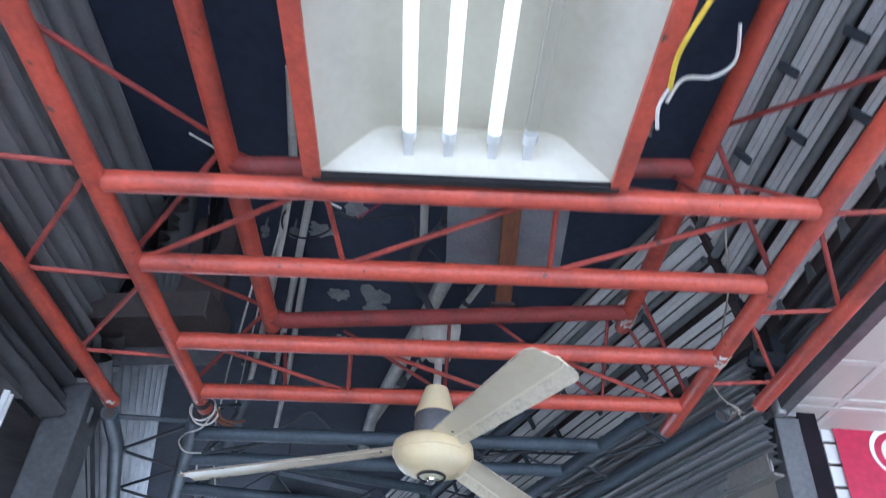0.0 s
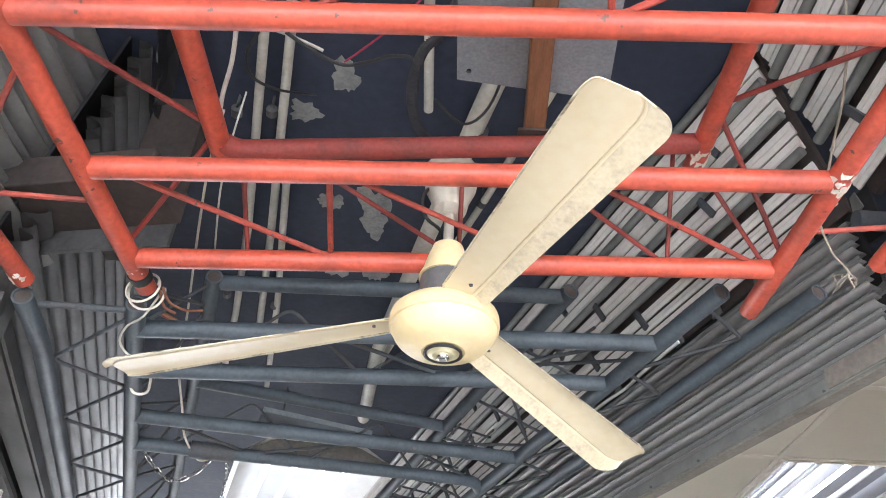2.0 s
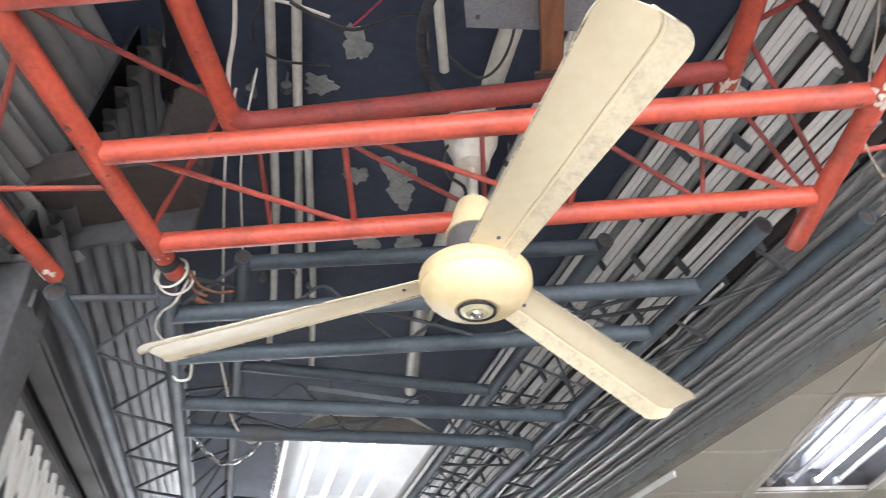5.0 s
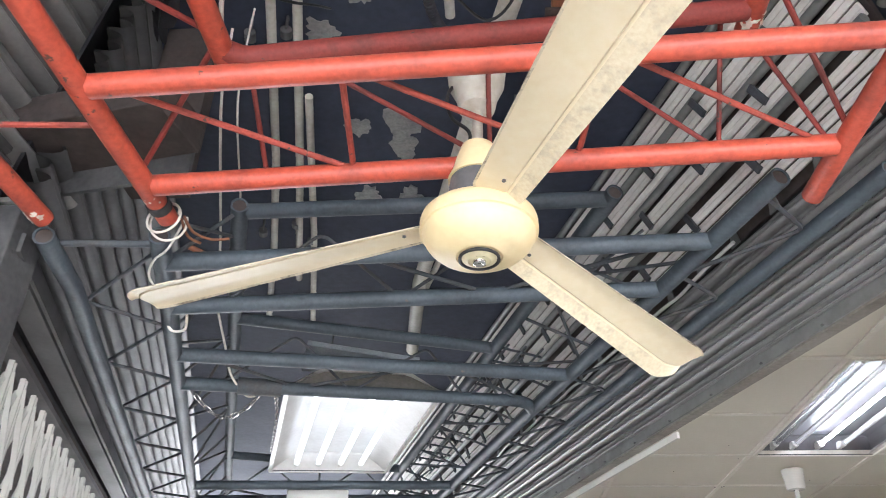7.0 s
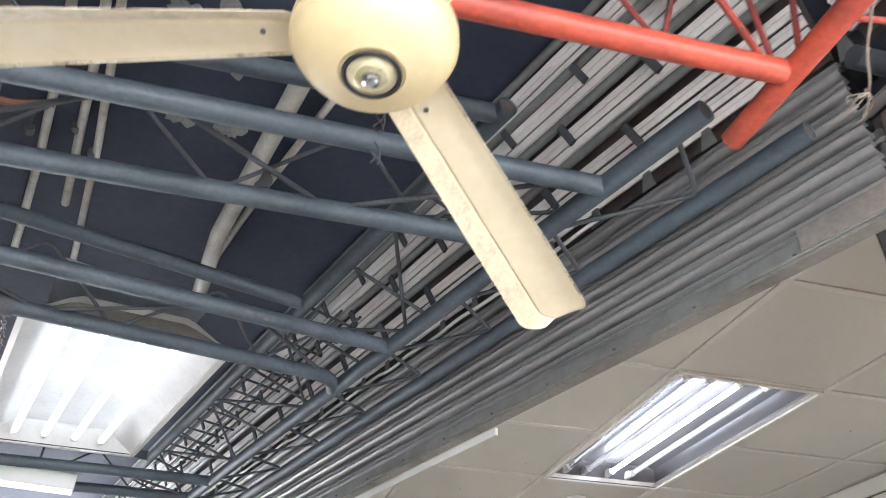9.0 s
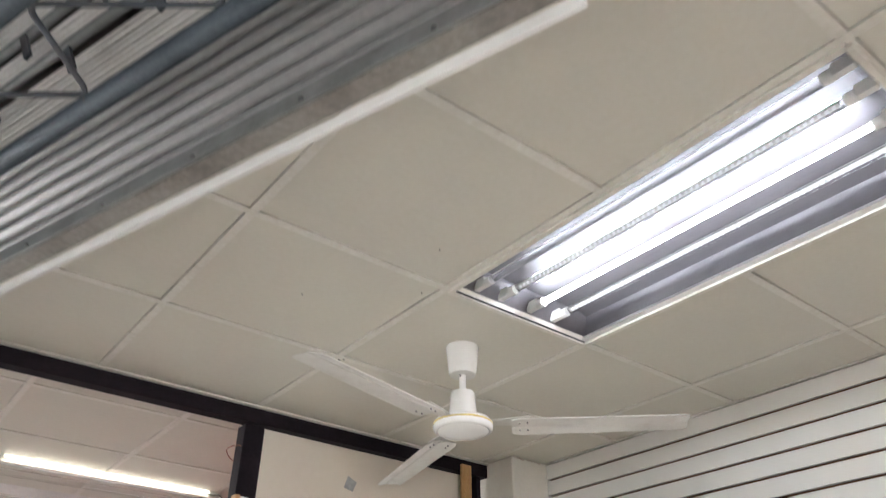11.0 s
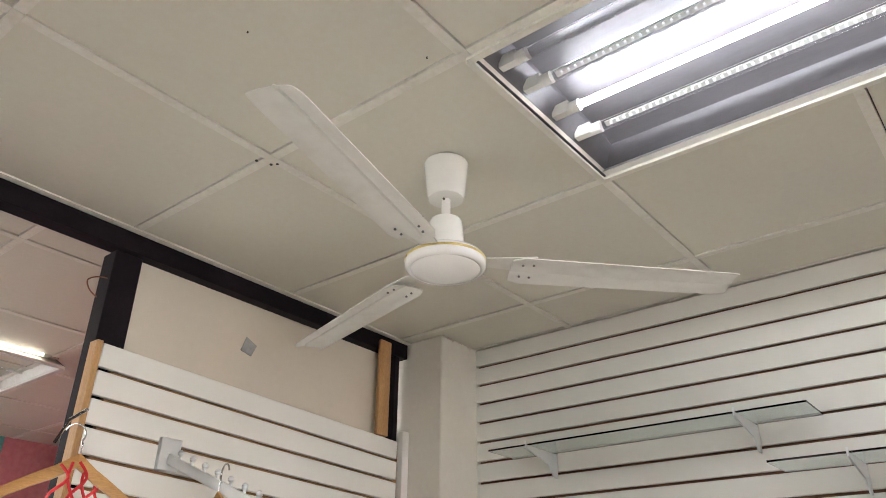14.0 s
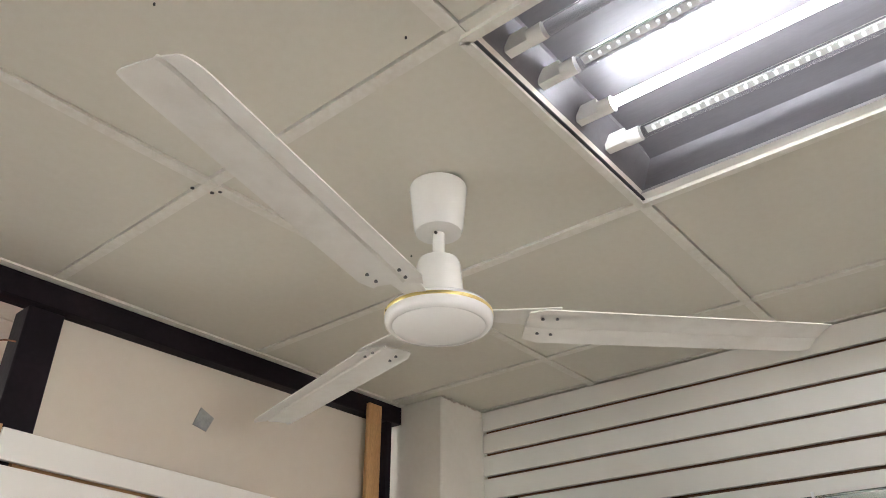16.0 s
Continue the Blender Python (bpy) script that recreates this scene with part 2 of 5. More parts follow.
class Shape:
    """Collects faces; then becomes one mesh."""

    def __init__(self):
        self.v, self.f, self.s = [], [], []

    def add(self, verts, faces, smooth=False):
        o = len(self.v)
        self.v += [tuple(p) for p in verts]
        self.f += [tuple(o + i for i in q) for q in faces]
        self.s += [smooth] * len(faces)
        return self

    def hexa(self, c):
        return self.add(c, [(0, 3, 2, 1), (4, 5, 6, 7), (0, 1, 5, 4), (1, 2, 6, 5), (2, 3, 7, 6), (3, 0, 4, 7)])

    def box(self, x0, y0, z0, x1, y1, z1):
        return self.hexa([(x0, y0, z0), (x1, y0, z0), (x1, y1, z0), (x0, y1, z0), (x0, y0, z1), (x1, y0, z1), (x1, y1, z1), (x0, y1, z1)])

    def beam(self, p, q, w, h, up=(0, 0, 1)):
        """A straight bar of width w and height h from p to q."""
        p, q = Vector(p), Vector(q)
        d = (q - p).normalized()
        s = d.cross(Vector(up)).normalized()
        u = s.cross(d)
        c = []
        for a in (p, q):
            c += [a - s * w / 2 - u * h / 2, a + s * w / 2 - u * h / 2, a + s * w / 2 + u * h / 2, a - s * w / 2 + u * h / 2]
        return self.hexa(c)

    def tube(self, pts, r, seg=12, caps=True, hollow=0.0):
        """A round bar through the points; hollow: depth of the open mouth at both ends."""
        pts = [Vector(p) for p in pts]
        if hollow:
            a, b = pts[0], pts[-1]
            d0, d1 = (pts[1] - a).normalized(), (b - pts[-2]).normalized()
            rad = [r * 0.82, r * 0.82, r * 0.82] + [r] * (len(pts)) + [r * 0.82, r * 0.82]
            pts = [a + d0 * hollow, a + d0 * 0.0001, a] + pts[1:-1] + [b] + [b + d1 * 0.0, b - d1 * 0.0001, b - d1 * hollow]
            pts = pts[:3] + pts[3:]
            rad = [r * 0.8, r * 0.8, r] + [r] * (len(pts) - 6) + [r, r * 0.8, r * 0.8]
        else:
            rad = [r] * len(pts)
        n = len(pts)
        ring, side = [], None
        for i, p in enumerate(pts):
            if hollow and i < 3:
                d = d0
            elif hollow and i >= n - 3:
                d = d1
            else:
                d = (pts[min(i + 1, n - 1)] - pts[max(i - 1, 0)])
                d = d.normalized() if d.length > 1e-9 else Vector((0, 1, 0))
            if side is None:
                side = d.orthogonal().normalized()
            else:
                side = (side - d * side.dot(d)).normalized()
            w = d.cross(side)
            ring += [p + (side * math.cos(k * 2 * math.pi / seg) + w * math.sin(k * 2 * math.pi / seg)) * rad[i] for k in range(seg)]
        f = [(i * seg + k, i * seg + (k + 1) % seg, (i + 1) * seg + (k + 1) % seg, (i + 1) * seg + k) for i in range(n - 1) for k in range(seg)]
        self.add(ring, f, True)
        if caps:
            o = len(self.v) - len(ring)
            self.f += [tuple(o + k for k in reversed(range(seg))), tuple(o + (n - 1) * seg + k for k in range(seg))]
            self.s += [False, False]
        return self

    def lathe(self, prof, centre=(0, 0, 0), seg=40):
        """Rows (radius, height) turned about z."""
        c = Vector(centre)
        v = [c + Vector((r * math.cos(k * 2 * math.pi / seg), r * math.sin(k * 2 * math.pi / seg), z)) for r, z in prof for k in range(seg)]
        f = [(i * seg + k, i * seg + (k + 1) % seg, (i + 1) * seg + (k + 1) % seg, (i + 1) * seg + k) for i in range(len(prof) - 1) for k in range(seg)]
        self.add(v, f, True)
        o = len(self.v) - len(v)
        self.f += [tuple(o + k for k in reversed(range(seg))), tuple(o + (len(prof) - 1) * seg + k for k in range(seg))]
        self.s += [False, False]
        return self

    def mesh(self, name, mat, normals=True):
        me = bpy.data.meshes.new(name)
        me.from_pydata(self.v, [], self.f)
        me.polygons.foreach_set("use_smooth", self.s)
        if normals:
            bm = bmesh.new()
            bm.from_mesh(me)
            bmesh.ops.recalc_face_normals(bm, faces=bm.faces)
            bm.to_mesh(me)
            bm.free()
        me.materials.append(mat)
        me.set_sharp_from_angle(angle=radians(38))
        return me


def thing(name, label, category, group="", at=(0, 0, 0)):
    ob = new(name)
    ob.location = at
    ob.empty_display_size = 0.05
    return tagged(ob, label, category, group)


def part(name, shape, mat, parent=None, label="", bevel=0.0):
    """One mesh object under a thing or part, its coordinates being the world's (or the parent's own, where that stands moved)."""
    ob = new(name, shape.mesh(name, mat))
    if parent is not None:
        ob.parent = parent
    if bevel:
        b = ob.modifiers.new("bevel", "BEVEL")
        b.width, b.segments, b.limit_method = bevel, 2, "ANGLE"
    if label:
        tagged(ob, label)
    return ob


def setting(name, shape, mat, label, category, bevel=0.0):
    return tagged(part(name, shape, mat, None, "", bevel), label, category, "", "structure")


def bend(pts, n=5, amount=0.35):
    """Round the corners of a line of points."""
    pts = [Vector(p) for p in pts]
    out = [pts[0]]
    for a, b, c in zip(pts, pts[1:], pts[2:]):
        k = min((a - b).length, (c - b).length, 0.09) * amount
        p, q = b + (a - b).normalized() * k, b + (c - b).normalized() * k
        out += [p.lerp(b, t / n).lerp(b.lerp(q, t / n), t / n) for t in range(n + 1)]
    return out + [pts[-1]]


def drape(pts, n=6):
    """A smooth line through points, for cables."""
    pts = [Vector(p) for p in pts]
    out = []
    for i in range(len(pts) - 1):
        p0, p1, p2, p3 = pts[max(i - 1, 0)], pts[i], pts[i + 1], pts[min(i + 2, len(pts) - 1)]
        for k in range(n):
            t = k / n
            out.append(0.5 * (2 * p1 + (p2 - p0) * t + (2 * p0 - 5 * p1 + 4 * p2 - p3) * t * t + (3 * p1 - p0 - 3 * p2 + p3) * t ** 3))
    return out + [pts[-1]]


# ---- the two directions of the arcade: the far bay turns off by 18 degrees ----
TURN = radians(17.9)
GD = Vector((-math.sin(TURN), math.cos(TURN), 0))
GN = Vector((math.cos(TURN), math.sin(TURN), 0))


def far(n, s, z):
    """A point of the far bay: n across, s along."""
    return GN * n + GD * s + Vector((0, 0, z))


def low_red(x, y, lift=0.0):
    return Vector((x, y, 2.729 + 0.039 * x + lift))


def high_red(x, y):
    return Vector((x, y, 2.885 + 0.139 * x))


def low_grey(n, s, lift=0.0):
    return far(n, s, 2.7375 + 0.0734 * n + lift)


CEIL, TOP = 2.835, 3.72

# ---- floor, slab and outer walls ----
setting("floor", Shape().box(-6, -6, -0.1, 7, 10, 0), FLOOR, "pale polished tile floor of the arcade", "floor")
setting("ceiling", Shape().box(-6, -6, TOP, 7, 10, TOP + 0.2), SLAB, "dark blue painted concrete slab with patches", "ceiling")
setting("wall_east", Shape().box(7, -6, 0, 7.2, 10, TOP), PLASTER, "plain cream plaster wall closing the arcade", "wall")


# ---- ribbed roller-shutter faces along the arcade ----
def ribbed(name, a, b, z0, z1, tilt, pitch, depth, mat, label, inward):
    """A ribbed metal face over the line from a to b, from z0 to z1; it leans inward by tilt at its top. Each slat is a piece."""
    a, b, inward = Vector((*a, 0)), Vector((*b, 0)), Vector((*inward, 0))
    top = tagged(new(name), label, "roller shutter")
    count = round((z1 - z0) / pitch)
    prof = [(0.0, -1.0), (0.08, -1.0), (0.12, 0.2), (0.20, 0.8), (0.30, 1.0), (0.40, 0.8), (0.46, 0.3), (0.50, -0.4), (0.56, -0.4), (0.60, 0.2), (0.68, 0.5), (0.80, 0.5), (0.90, 0.2), (0.95, -0.3), (0.985, -1.0)]
    for i in range(count):
        s = Shape()
        rows = []
        for u, d in prof:
            z = z0 + (i + u) * (z1 - z0) / count
            off = inward * (tilt * (z - z0) / (z1 - z0) + d * depth)
            rows.append((a + off + Vector((0, 0, z)), b + off + Vector((0, 0, z))))
        back = inward * -0.004
        v = [p for r in rows for p in r] + [p + back for r in rows for p in r]
        k = len(rows) * 2
        f = [(2 * j, 2 * j + 1, 2 * j + 3, 2 * j + 2) for j in range(len(rows) - 1)] + [(k + 2 * j, k + 2 * j + 2, k + 2 * j + 3, k + 2 * j + 1) for j in range(len(rows) - 1)]
        s.add(v, f, True)
        part("slat", s, mat, top)
    # Black sheet that paints the deep shade behind the slats.
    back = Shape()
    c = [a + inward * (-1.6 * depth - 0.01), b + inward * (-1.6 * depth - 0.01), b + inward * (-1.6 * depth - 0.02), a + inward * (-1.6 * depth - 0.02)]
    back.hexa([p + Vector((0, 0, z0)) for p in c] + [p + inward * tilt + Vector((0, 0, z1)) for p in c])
    part("backing", back, BLACK, top, "black sheet giving the shade behind the slats")
    return top


def xy(n, s):
    p = far(n, s, 0)
    return (p.x, p.y)


# right side, far bay: slats over a bottom rail, a dark gap, and cream strips above
ribbed("roller_shutter", xy(1.085, 0.0), xy(1.085, 7.5), 2.660, 3.025, 0.03, 0.052, 0.018, RIB, "galvanised roller shutter slats drawn up under the slab", -GN.xy)
rail = thing("shutter_bottom_rail", "dented galvanised bottom rail of a roller shutter", "rail")
part("face_strip", Shape().beam(far(1.060, 0.0, 2.640), far(1.060, 7.5, 2.640), 0.010, 0.038), RAIL, rail, "", 0.002)
part("ledge", Shape().beam(far(1.080, 0.0, 2.616), far(1.080, 7.5, 2.616), 0.040, 0.007), LEDGE, rail, "brown-stained steel ledge")
part("end_plate", Shape().beam(far(1.050, 0.0, 2.650), far(1.050, 0.20, 2.650), 0.006, 0.055), LEDGE, rail, "bent plate at the rail's end", 0.002)
for k in range(16):
    part("screw", Shape().lathe([(0.005, -0.004), (0.005, 0.0), (0.002, 0.003)], far(1.053, 0.22 + k * 0.27, 2.630), 8), STEEL, rail)


def strips(name, p0, p1, inward, label, stop=()):
    """Cream strips with dark gaps on a leaning frame, with short clips across them."""
    p0, p1, inward = Vector((*p0, 0)), Vector((*p1, 0)), Vector((*inward, 0))
    top = tagged(new(name), label, "strip ceiling")
    d = (p1 - p0).normalized()

    def at(u, h, out=0.0):
        z = 3.10 + h * (TOP - 3.10)
        return p0 + d * u + inward * (0.16 * h + out) + Vector((0, 0, z))
    length = (p1 - p0).length
    lean = (at(0, 1) - at(0, 0)).normalized()
    hs = [(0.045, 0.033), (0.105, 0.032), (0.165, 0.032), (0.232, 0.038), (0.375, 0.052), (0.462, 0.050), (0.60, 0.056), (0.695, 0.054), (0.80, 0.052), (0.89, 0.050)]
    for h, w in hs:
        sh = Shape()
        sh.beam(at(0, h, 0.012), at(length, h, 0.012), w * 0.88, 0.008, inward + Vector((0, 0, -0.42)))
        sh.beam(at(0, h + 0.004, 0.017), at(length, h + 0.004, 0.017), w * 0.22, 0.006, inward + Vector((0, 0, -0.42)))
        part("strip", sh, STRIP, top)
    for h in (0.312, 0.53, 0.748, 0.95):
        part("purlin", Shape().tube([at(0, h, 0.03), at(length, h, 0.03)], 0.016, 10), RAIL, top)
    k = 0
    u = 0.25
    while u < length - 0.1:
        for h in (0.42, 0.66, 0.18):
            v = u + (0.12 if h == 0.42 else 0.0 if h == 0.66 else 0.26)
            if v < length:
                part("clip", Shape().beam(at(v, h - 0.06, 0.05), at(v + 0.03, h + 0.07, 0.05), 0.024, 0.01, inward), GREY_ROD, top)
        u += 0.36
        k += 1
    u = 0.1
    while u < min(length, 4.5):
        part("gap_clip", Shape().hexa([at(u, -0.07, 0.03), at(u + 0.05, -0.07, 0.03), at(u + 0.035, 0.02, 0.02), at(u + 0.01, 0.02, 0.02), at(u, -0.07, 0.034), at(u + 0.05, -0.07, 0.034), at(u + 0.035, 0.02, 0.024), at(u + 0.01, 0.02, 0.024)]), RAIL, top)
        u += 0.21
    # Dark sheet whose colour gives the shade in the strips' gaps.
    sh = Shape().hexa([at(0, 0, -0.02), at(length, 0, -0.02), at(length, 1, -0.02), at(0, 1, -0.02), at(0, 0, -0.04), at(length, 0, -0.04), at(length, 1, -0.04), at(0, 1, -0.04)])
    part("backing", sh, BROWN, top, "dark sheet giving the shade behind the strips")
    return top


strips("strip_screen", xy(1.10, 0.03), xy(1.10, 7.5), -GN.xy, "cream metal strips with dark gaps above the shutter")
strips("strip_screen", (1.07, -4.0), (1.07, 0.30), (-1, 0), "cream metal strips with dark gaps beside the red truss")
ribbed("roller_shutter", (1.09, -4.0), (1.09, 0.22), 2.86, 3.08, 0.0, 0.075, 0.02, RIB_SHADED, "galvanised shutter slats beside the red truss, shade in their colour", (-1, 0))
# Black board painting the shade of the gap over the shutter.
setting("gap_shade_board", Shape().beam(far(1.135, -0.04, 3.06), far(1.135, 7.5, 3.06), 0.01, 0.16), BLACK, "black board giving the shade above the drawn-up shutter", "board")
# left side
ribbed("roller_shutter", (-1.20, -4.0), (-1.20, 0.30), 2.62, 2.93, 0.0, 0.104, 0.03, RIB_SHADED, "ribbed shutter curtain below the shutter face, shade in its colour", (1, 0))
ribbed("roller_shutter", (-1.23, -4.0), (-1.23, 0.62), 2.93, TOP, 0.0, 0.115, 0.035, RIB, "dirty galvanised ribbed shutter face beside the red truss", (1, 0))
ribbed("roller_shutter", xy(-1.01, 0.72), xy(-1.01, 7.5), 2.66, TOP, 0.13, 0.096, 0.03, RIB_SHADED, "dirty galvanised ribbed shutter face beside the grey truss, shade in its colour", GN.xy)

# ---- red truss frame ----
red_truss = thing("red_truss", "red painted tubular steel truss with chipped paint and dusty bars", "truss")
R = 0.0235


def chord(points, mat, parent, r=R, hollow=0.0, name="chord"):
    ob = part(name, Shape().tube(points, r, 20, True, hollow), mat, parent)
    if hollow:
        a, d = Vector(points[0]), (Vector(points[1]) - Vector(points[0])).normalized()
        c, e = Vector(points[-1]), (Vector(points[-2]) - Vector(points[-1])).normalized()
        for p, q in ((a, d), (c, e)):
            part("end_plug", Shape().tube([p + q * 0.004, p + q * 0.012], r * 0.79, 16), BROWN, ob)
    return ob


YB = -4.2
for x, y1 in ((-0.758, 0.315), (0.712, 0.375)):
    chord([low_red(x, YB), low_red(x, y1)], RED, red_truss, R, 0.03)
for x, y1 in ((-1.035, 0.29), (0.935, 0.17)):
    chord([low_red(x, YB), low_red(x, y1)], RED, red_truss, R * 0.95, 0.03)
for x, y1 in ((-0.525, -0.02), (0.515, 0.09)):
    chord([high_red(x, YB), high_red(x, y1)], RED, red_truss, R, 0.03)
CROSS = (-0.74, -0.465, -0.108, 0.192)
for y in CROSS + (-1.98, -2.26):
    chord([low_red(-0.74, y), low_red(0.695, y)], RED, red_truss)
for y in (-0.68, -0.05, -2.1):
    chord(bend([high_red(-0.525, y - 0.03), high_red(-0.49, y), high_red(0.50, y + 0.05)]), RED_DARK, red_truss)


def web(points, mat, parent, r=0.0065, lift=0.012):
    return part("web_bar", Shape().tube(bend([p + Vector((0, 0, lift)) for p in points]), r, 8), mat, parent)


for ya, yb, flip in ((-0.74, -0.465, True), (-0.108, 0.192, False), (-2.26, -1.98, False)):
    a, b = (yb, ya) if flip else (ya, yb)
    web([low_red(-0.735, a), low_red(-0.31, b), low_red(-0.285, a), low_red(0.165, b), low_red(0.19, a), low_red(0.665, b)], RED_BAR, red_truss)
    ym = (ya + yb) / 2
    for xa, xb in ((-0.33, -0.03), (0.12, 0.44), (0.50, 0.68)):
        web([high_red(xa, ym), low_red(xb, b, 0.01)], RED_DARK, red_truss, 0.0055)
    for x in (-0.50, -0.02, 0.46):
        web([high_red(x, ym), low_red(x, b, 0.01), low_red(x + 0.03, b, 0.01)], RED_DARK, red_truss, 0.0055)
for x0, x1, ph in ((-0.758, -1.035, 0.0), (0.712, 0.935, 0.06)):
    y, pts, k = -0.77 + ph - 1.17 * 2, [], 0
    while y < 0.2:
        pts.append(low_red(x0 if k % 2 == 0 else x1, y))
        y += 0.36 if k % 2 == 0 else 0.03
        k += 1
    web(pts, RED_BAR, red_truss, 0.006)
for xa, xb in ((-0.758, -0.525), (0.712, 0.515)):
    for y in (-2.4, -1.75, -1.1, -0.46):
        web([low_red(xa, y, 0.01), high_red(xb, y + 0.36), low_red(xa, y + 0.62, 0.01)], RED_DARK, red_truss, 0.006)
# bare spots at joints
for c, r in ((low_red(0.712, -0.118), 0.034), (high_red(0.515, 0.03), 0.032), (low_red(-0.758, 0.225), 0.010), (low_red(-1.035, 0.26), 0.024)):
    sh = Shape()
    rnd = random.Random(int(c.x * 1000))
    for k in range(16 if r > 0.03 else 7):
        d = Vector((rnd.uniform(-1, 1), rnd.uniform(-0.5, 0.1), rnd.uniform(-1, -0.3))).normalized()
        q = c + d * 0.0228 + Vector((0, rnd.uniform(-1, 1) * r * 0.8, 0))
        side = d.orthogonal().normalized()
        w = d.cross(side)
        m = 5 + k % 3
        ring = [q + d * 0.0015 + (side * math.cos(j * 6.283 / m) + w * math.sin(j * 6.283 / m)) * r * rnd.uniform(0.12, 0.42) for j in range(m)]
        sh.add(ring + [q - d * 0.004], [tuple(range(m))] + [(j, m, (j + 1) % m) for j in range(m)])
    part("bare_patch", sh, CHIP, red_truss, "flaked bare patch of paint")
part("tape_wrap", Shape().tube([low_red(-0.758, 0.25), low_red(-0.758, 0.275)], R + 0.003, 16), BLACK, red_truss, "black tape round the tube")

# ---- grey truss frame ----
grey_truss = thing("grey_truss", "blue-grey painted tubular steel truss with zigzag bars", "truss")
RG = 0.0245
chord([low_grey(0.714, 0.13), low_grey(0.714, 7.0)], GREY, grey_truss, RG, 0.03)
chord([low_grey(0.954, 0.06), low_grey(0.954, 7.0)], GREY, grey_truss, RG * 0.95, 0.03)
chord([low_grey(-0.645, 0.60), low_grey(-0.65, 7.0)], GREY, grey_truss, RG, 0.03)
chord([low_grey(-0.90, 0.64), low_grey(-0.875, 0.9), low_grey(-0.875, 7.0)], GREY, grey_truss, RG, 0.03)
chord([far(-0.49, 0.74, 2.9), far(-0.50, 7.0, 2.9)], GREY, grey_truss, RG * 0.95, 0.03)
chord([far(0.456, 0.42, 2.9), far(0.456, 7.0, 2.9)], GREY, grey_truss, RG * 0.95, 0.03)


def low_g_at(x, y):
    n, s = GN.x * x + GN.y * y, GD.x * x + GD.y * y
    return low_grey(n, s)


chord([low_g_at(-0.837, 0.497), low_g_at(0.551, 0.615)], GREY, grey_truss)
chord([low_g_at(-0.905, 0.735), low_g_at(0.461, 0.872)], GREY, grey_truss)
chord([low_grey(-0.645, 1.321), low_grey(0.714, 1.367)], GREY, grey_truss)
chord(bend([low_grey(-0.645, 1.575), low_grey(0.655, 1.655), low_grey(0.714, 1.76)], 6, 0.8), GREY, grey_truss)
for s0 in (3.02, 3.34, 4.3, 4.6, 5.6, 5.9):
    chord([low_grey(-0.645, s0), low_grey(0.714, s0)], GREY, grey_truss)
chord([Vector((-0.68, 0.585, 2.9)), Vector((0.29, 0.57, 2.9))], GREY, grey_truss, RG * 0.9, 0.03)
for s0 in (1.45, 3.18, 4.45):
    chord([far(-0.49, s0, 2.9), far(0.456, s0, 2.9)], GREY, grey_truss, RG * 0.9)


def zig(n0, n1, s0, s1, step, back, mat=GREY_ROD, r=0.006, lift=0.012):
    pts, s, k = [], s0, 0
    while s < s1:
        pts.append(low_grey(n0 if k % 2 == 0 else n1, s, lift))
        s += step if k % 2 == 0 else back
        k += 1
    return part("web_bar", Shape().tube(bend(pts), r, 8), mat, grey_truss)


zig(-0.66, -0.865, 0.70, 6.5, 0.30, 0.14)
zig(0.735, 0.94, 0.22, 6.5, 0.12, 0.28)
part("web_bar", Shape().tube(bend([low_grey(-0.89, 0.69, 0.01), low_grey(-0.66, 0.66, 0.01)]), 0.009, 8), GREY_ROD, grey_truss)


def zig_cross(a0, a1, b0, b1, start=0):
    """A bent bar that runs to and fro between two cross tubes."""
    a0, a1, b0, b1 = Vector(a0), Vector(a1), Vector(b0), Vector(b1)
    pts = []
    for i, u in enumerate((0.02, 0.30, 0.325, 0.63, 0.655, 0.97)):
        q = (i + 1) // 2 + start
        pts.append((a0.lerp(a1, u) if q % 2 == 0 else b0.lerp(b1, u)) + Vector((0, 0, 0.012)))
    part("web_bar", Shape().tube(bend(pts), 0.006, 8), GREY_ROD, grey_truss)
    pts = []
    mid0, mid1 = (a0 + b0) / 2 + Vector((0, 0, 0.16)), (a1 + b1) / 2 + Vector((0, 0, 0.12))
    for i, u in enumerate((0.1, 0.28, 0.46, 0.64, 0.80, 0.93)):
        pts.append(mid0.lerp(mid1, u) if i % 2 else b0.lerp(b1, u))
    part("web_bar", Shape().tube(bend(pts), 0.005, 8), GREY_ROD, grey_truss)


zig_cross(low_g_at(-0.837, 0.497), low_g_at(0.551, 0.615), low_g_at(-0.905, 0.735), low_g_at(0.461, 0.872), 1)
zig_cross(low_grey(-0.645, 1.321), low_grey(0.714, 1.367), low_grey(-0.645, 1.575), low_grey(0.655, 1.655), 0)
zig_cross(low_grey(-0.645, 3.02), low_grey(0.714, 3.02), low_grey(-0.645, 3.34), low_grey(0.714, 3.34), 0)
for side, nn, un in ((0, -0.645, -0.49), (1, 0.714, 0.456)):
    pts = []
    for k in range(15):
        pts.append(low_grey(nn, 0.55 + k * 0.36, 0.015) if k % 2 == 0 else far(un, 0.55 + k * 0.36, 2.9))
    part("web_bar", Shape().tube(bend(pts), 0.0055, 8), GREY_ROD, grey_truss)
    for k in range(10):
        s0 = 0.75 + k * 0.4
        part("web_bar", Shape().tube([low_grey(nn, s0, 0.015), far(un, s0 + 0.02, 2.9)], 0.0055, 8), GREY_ROD, grey_truss)

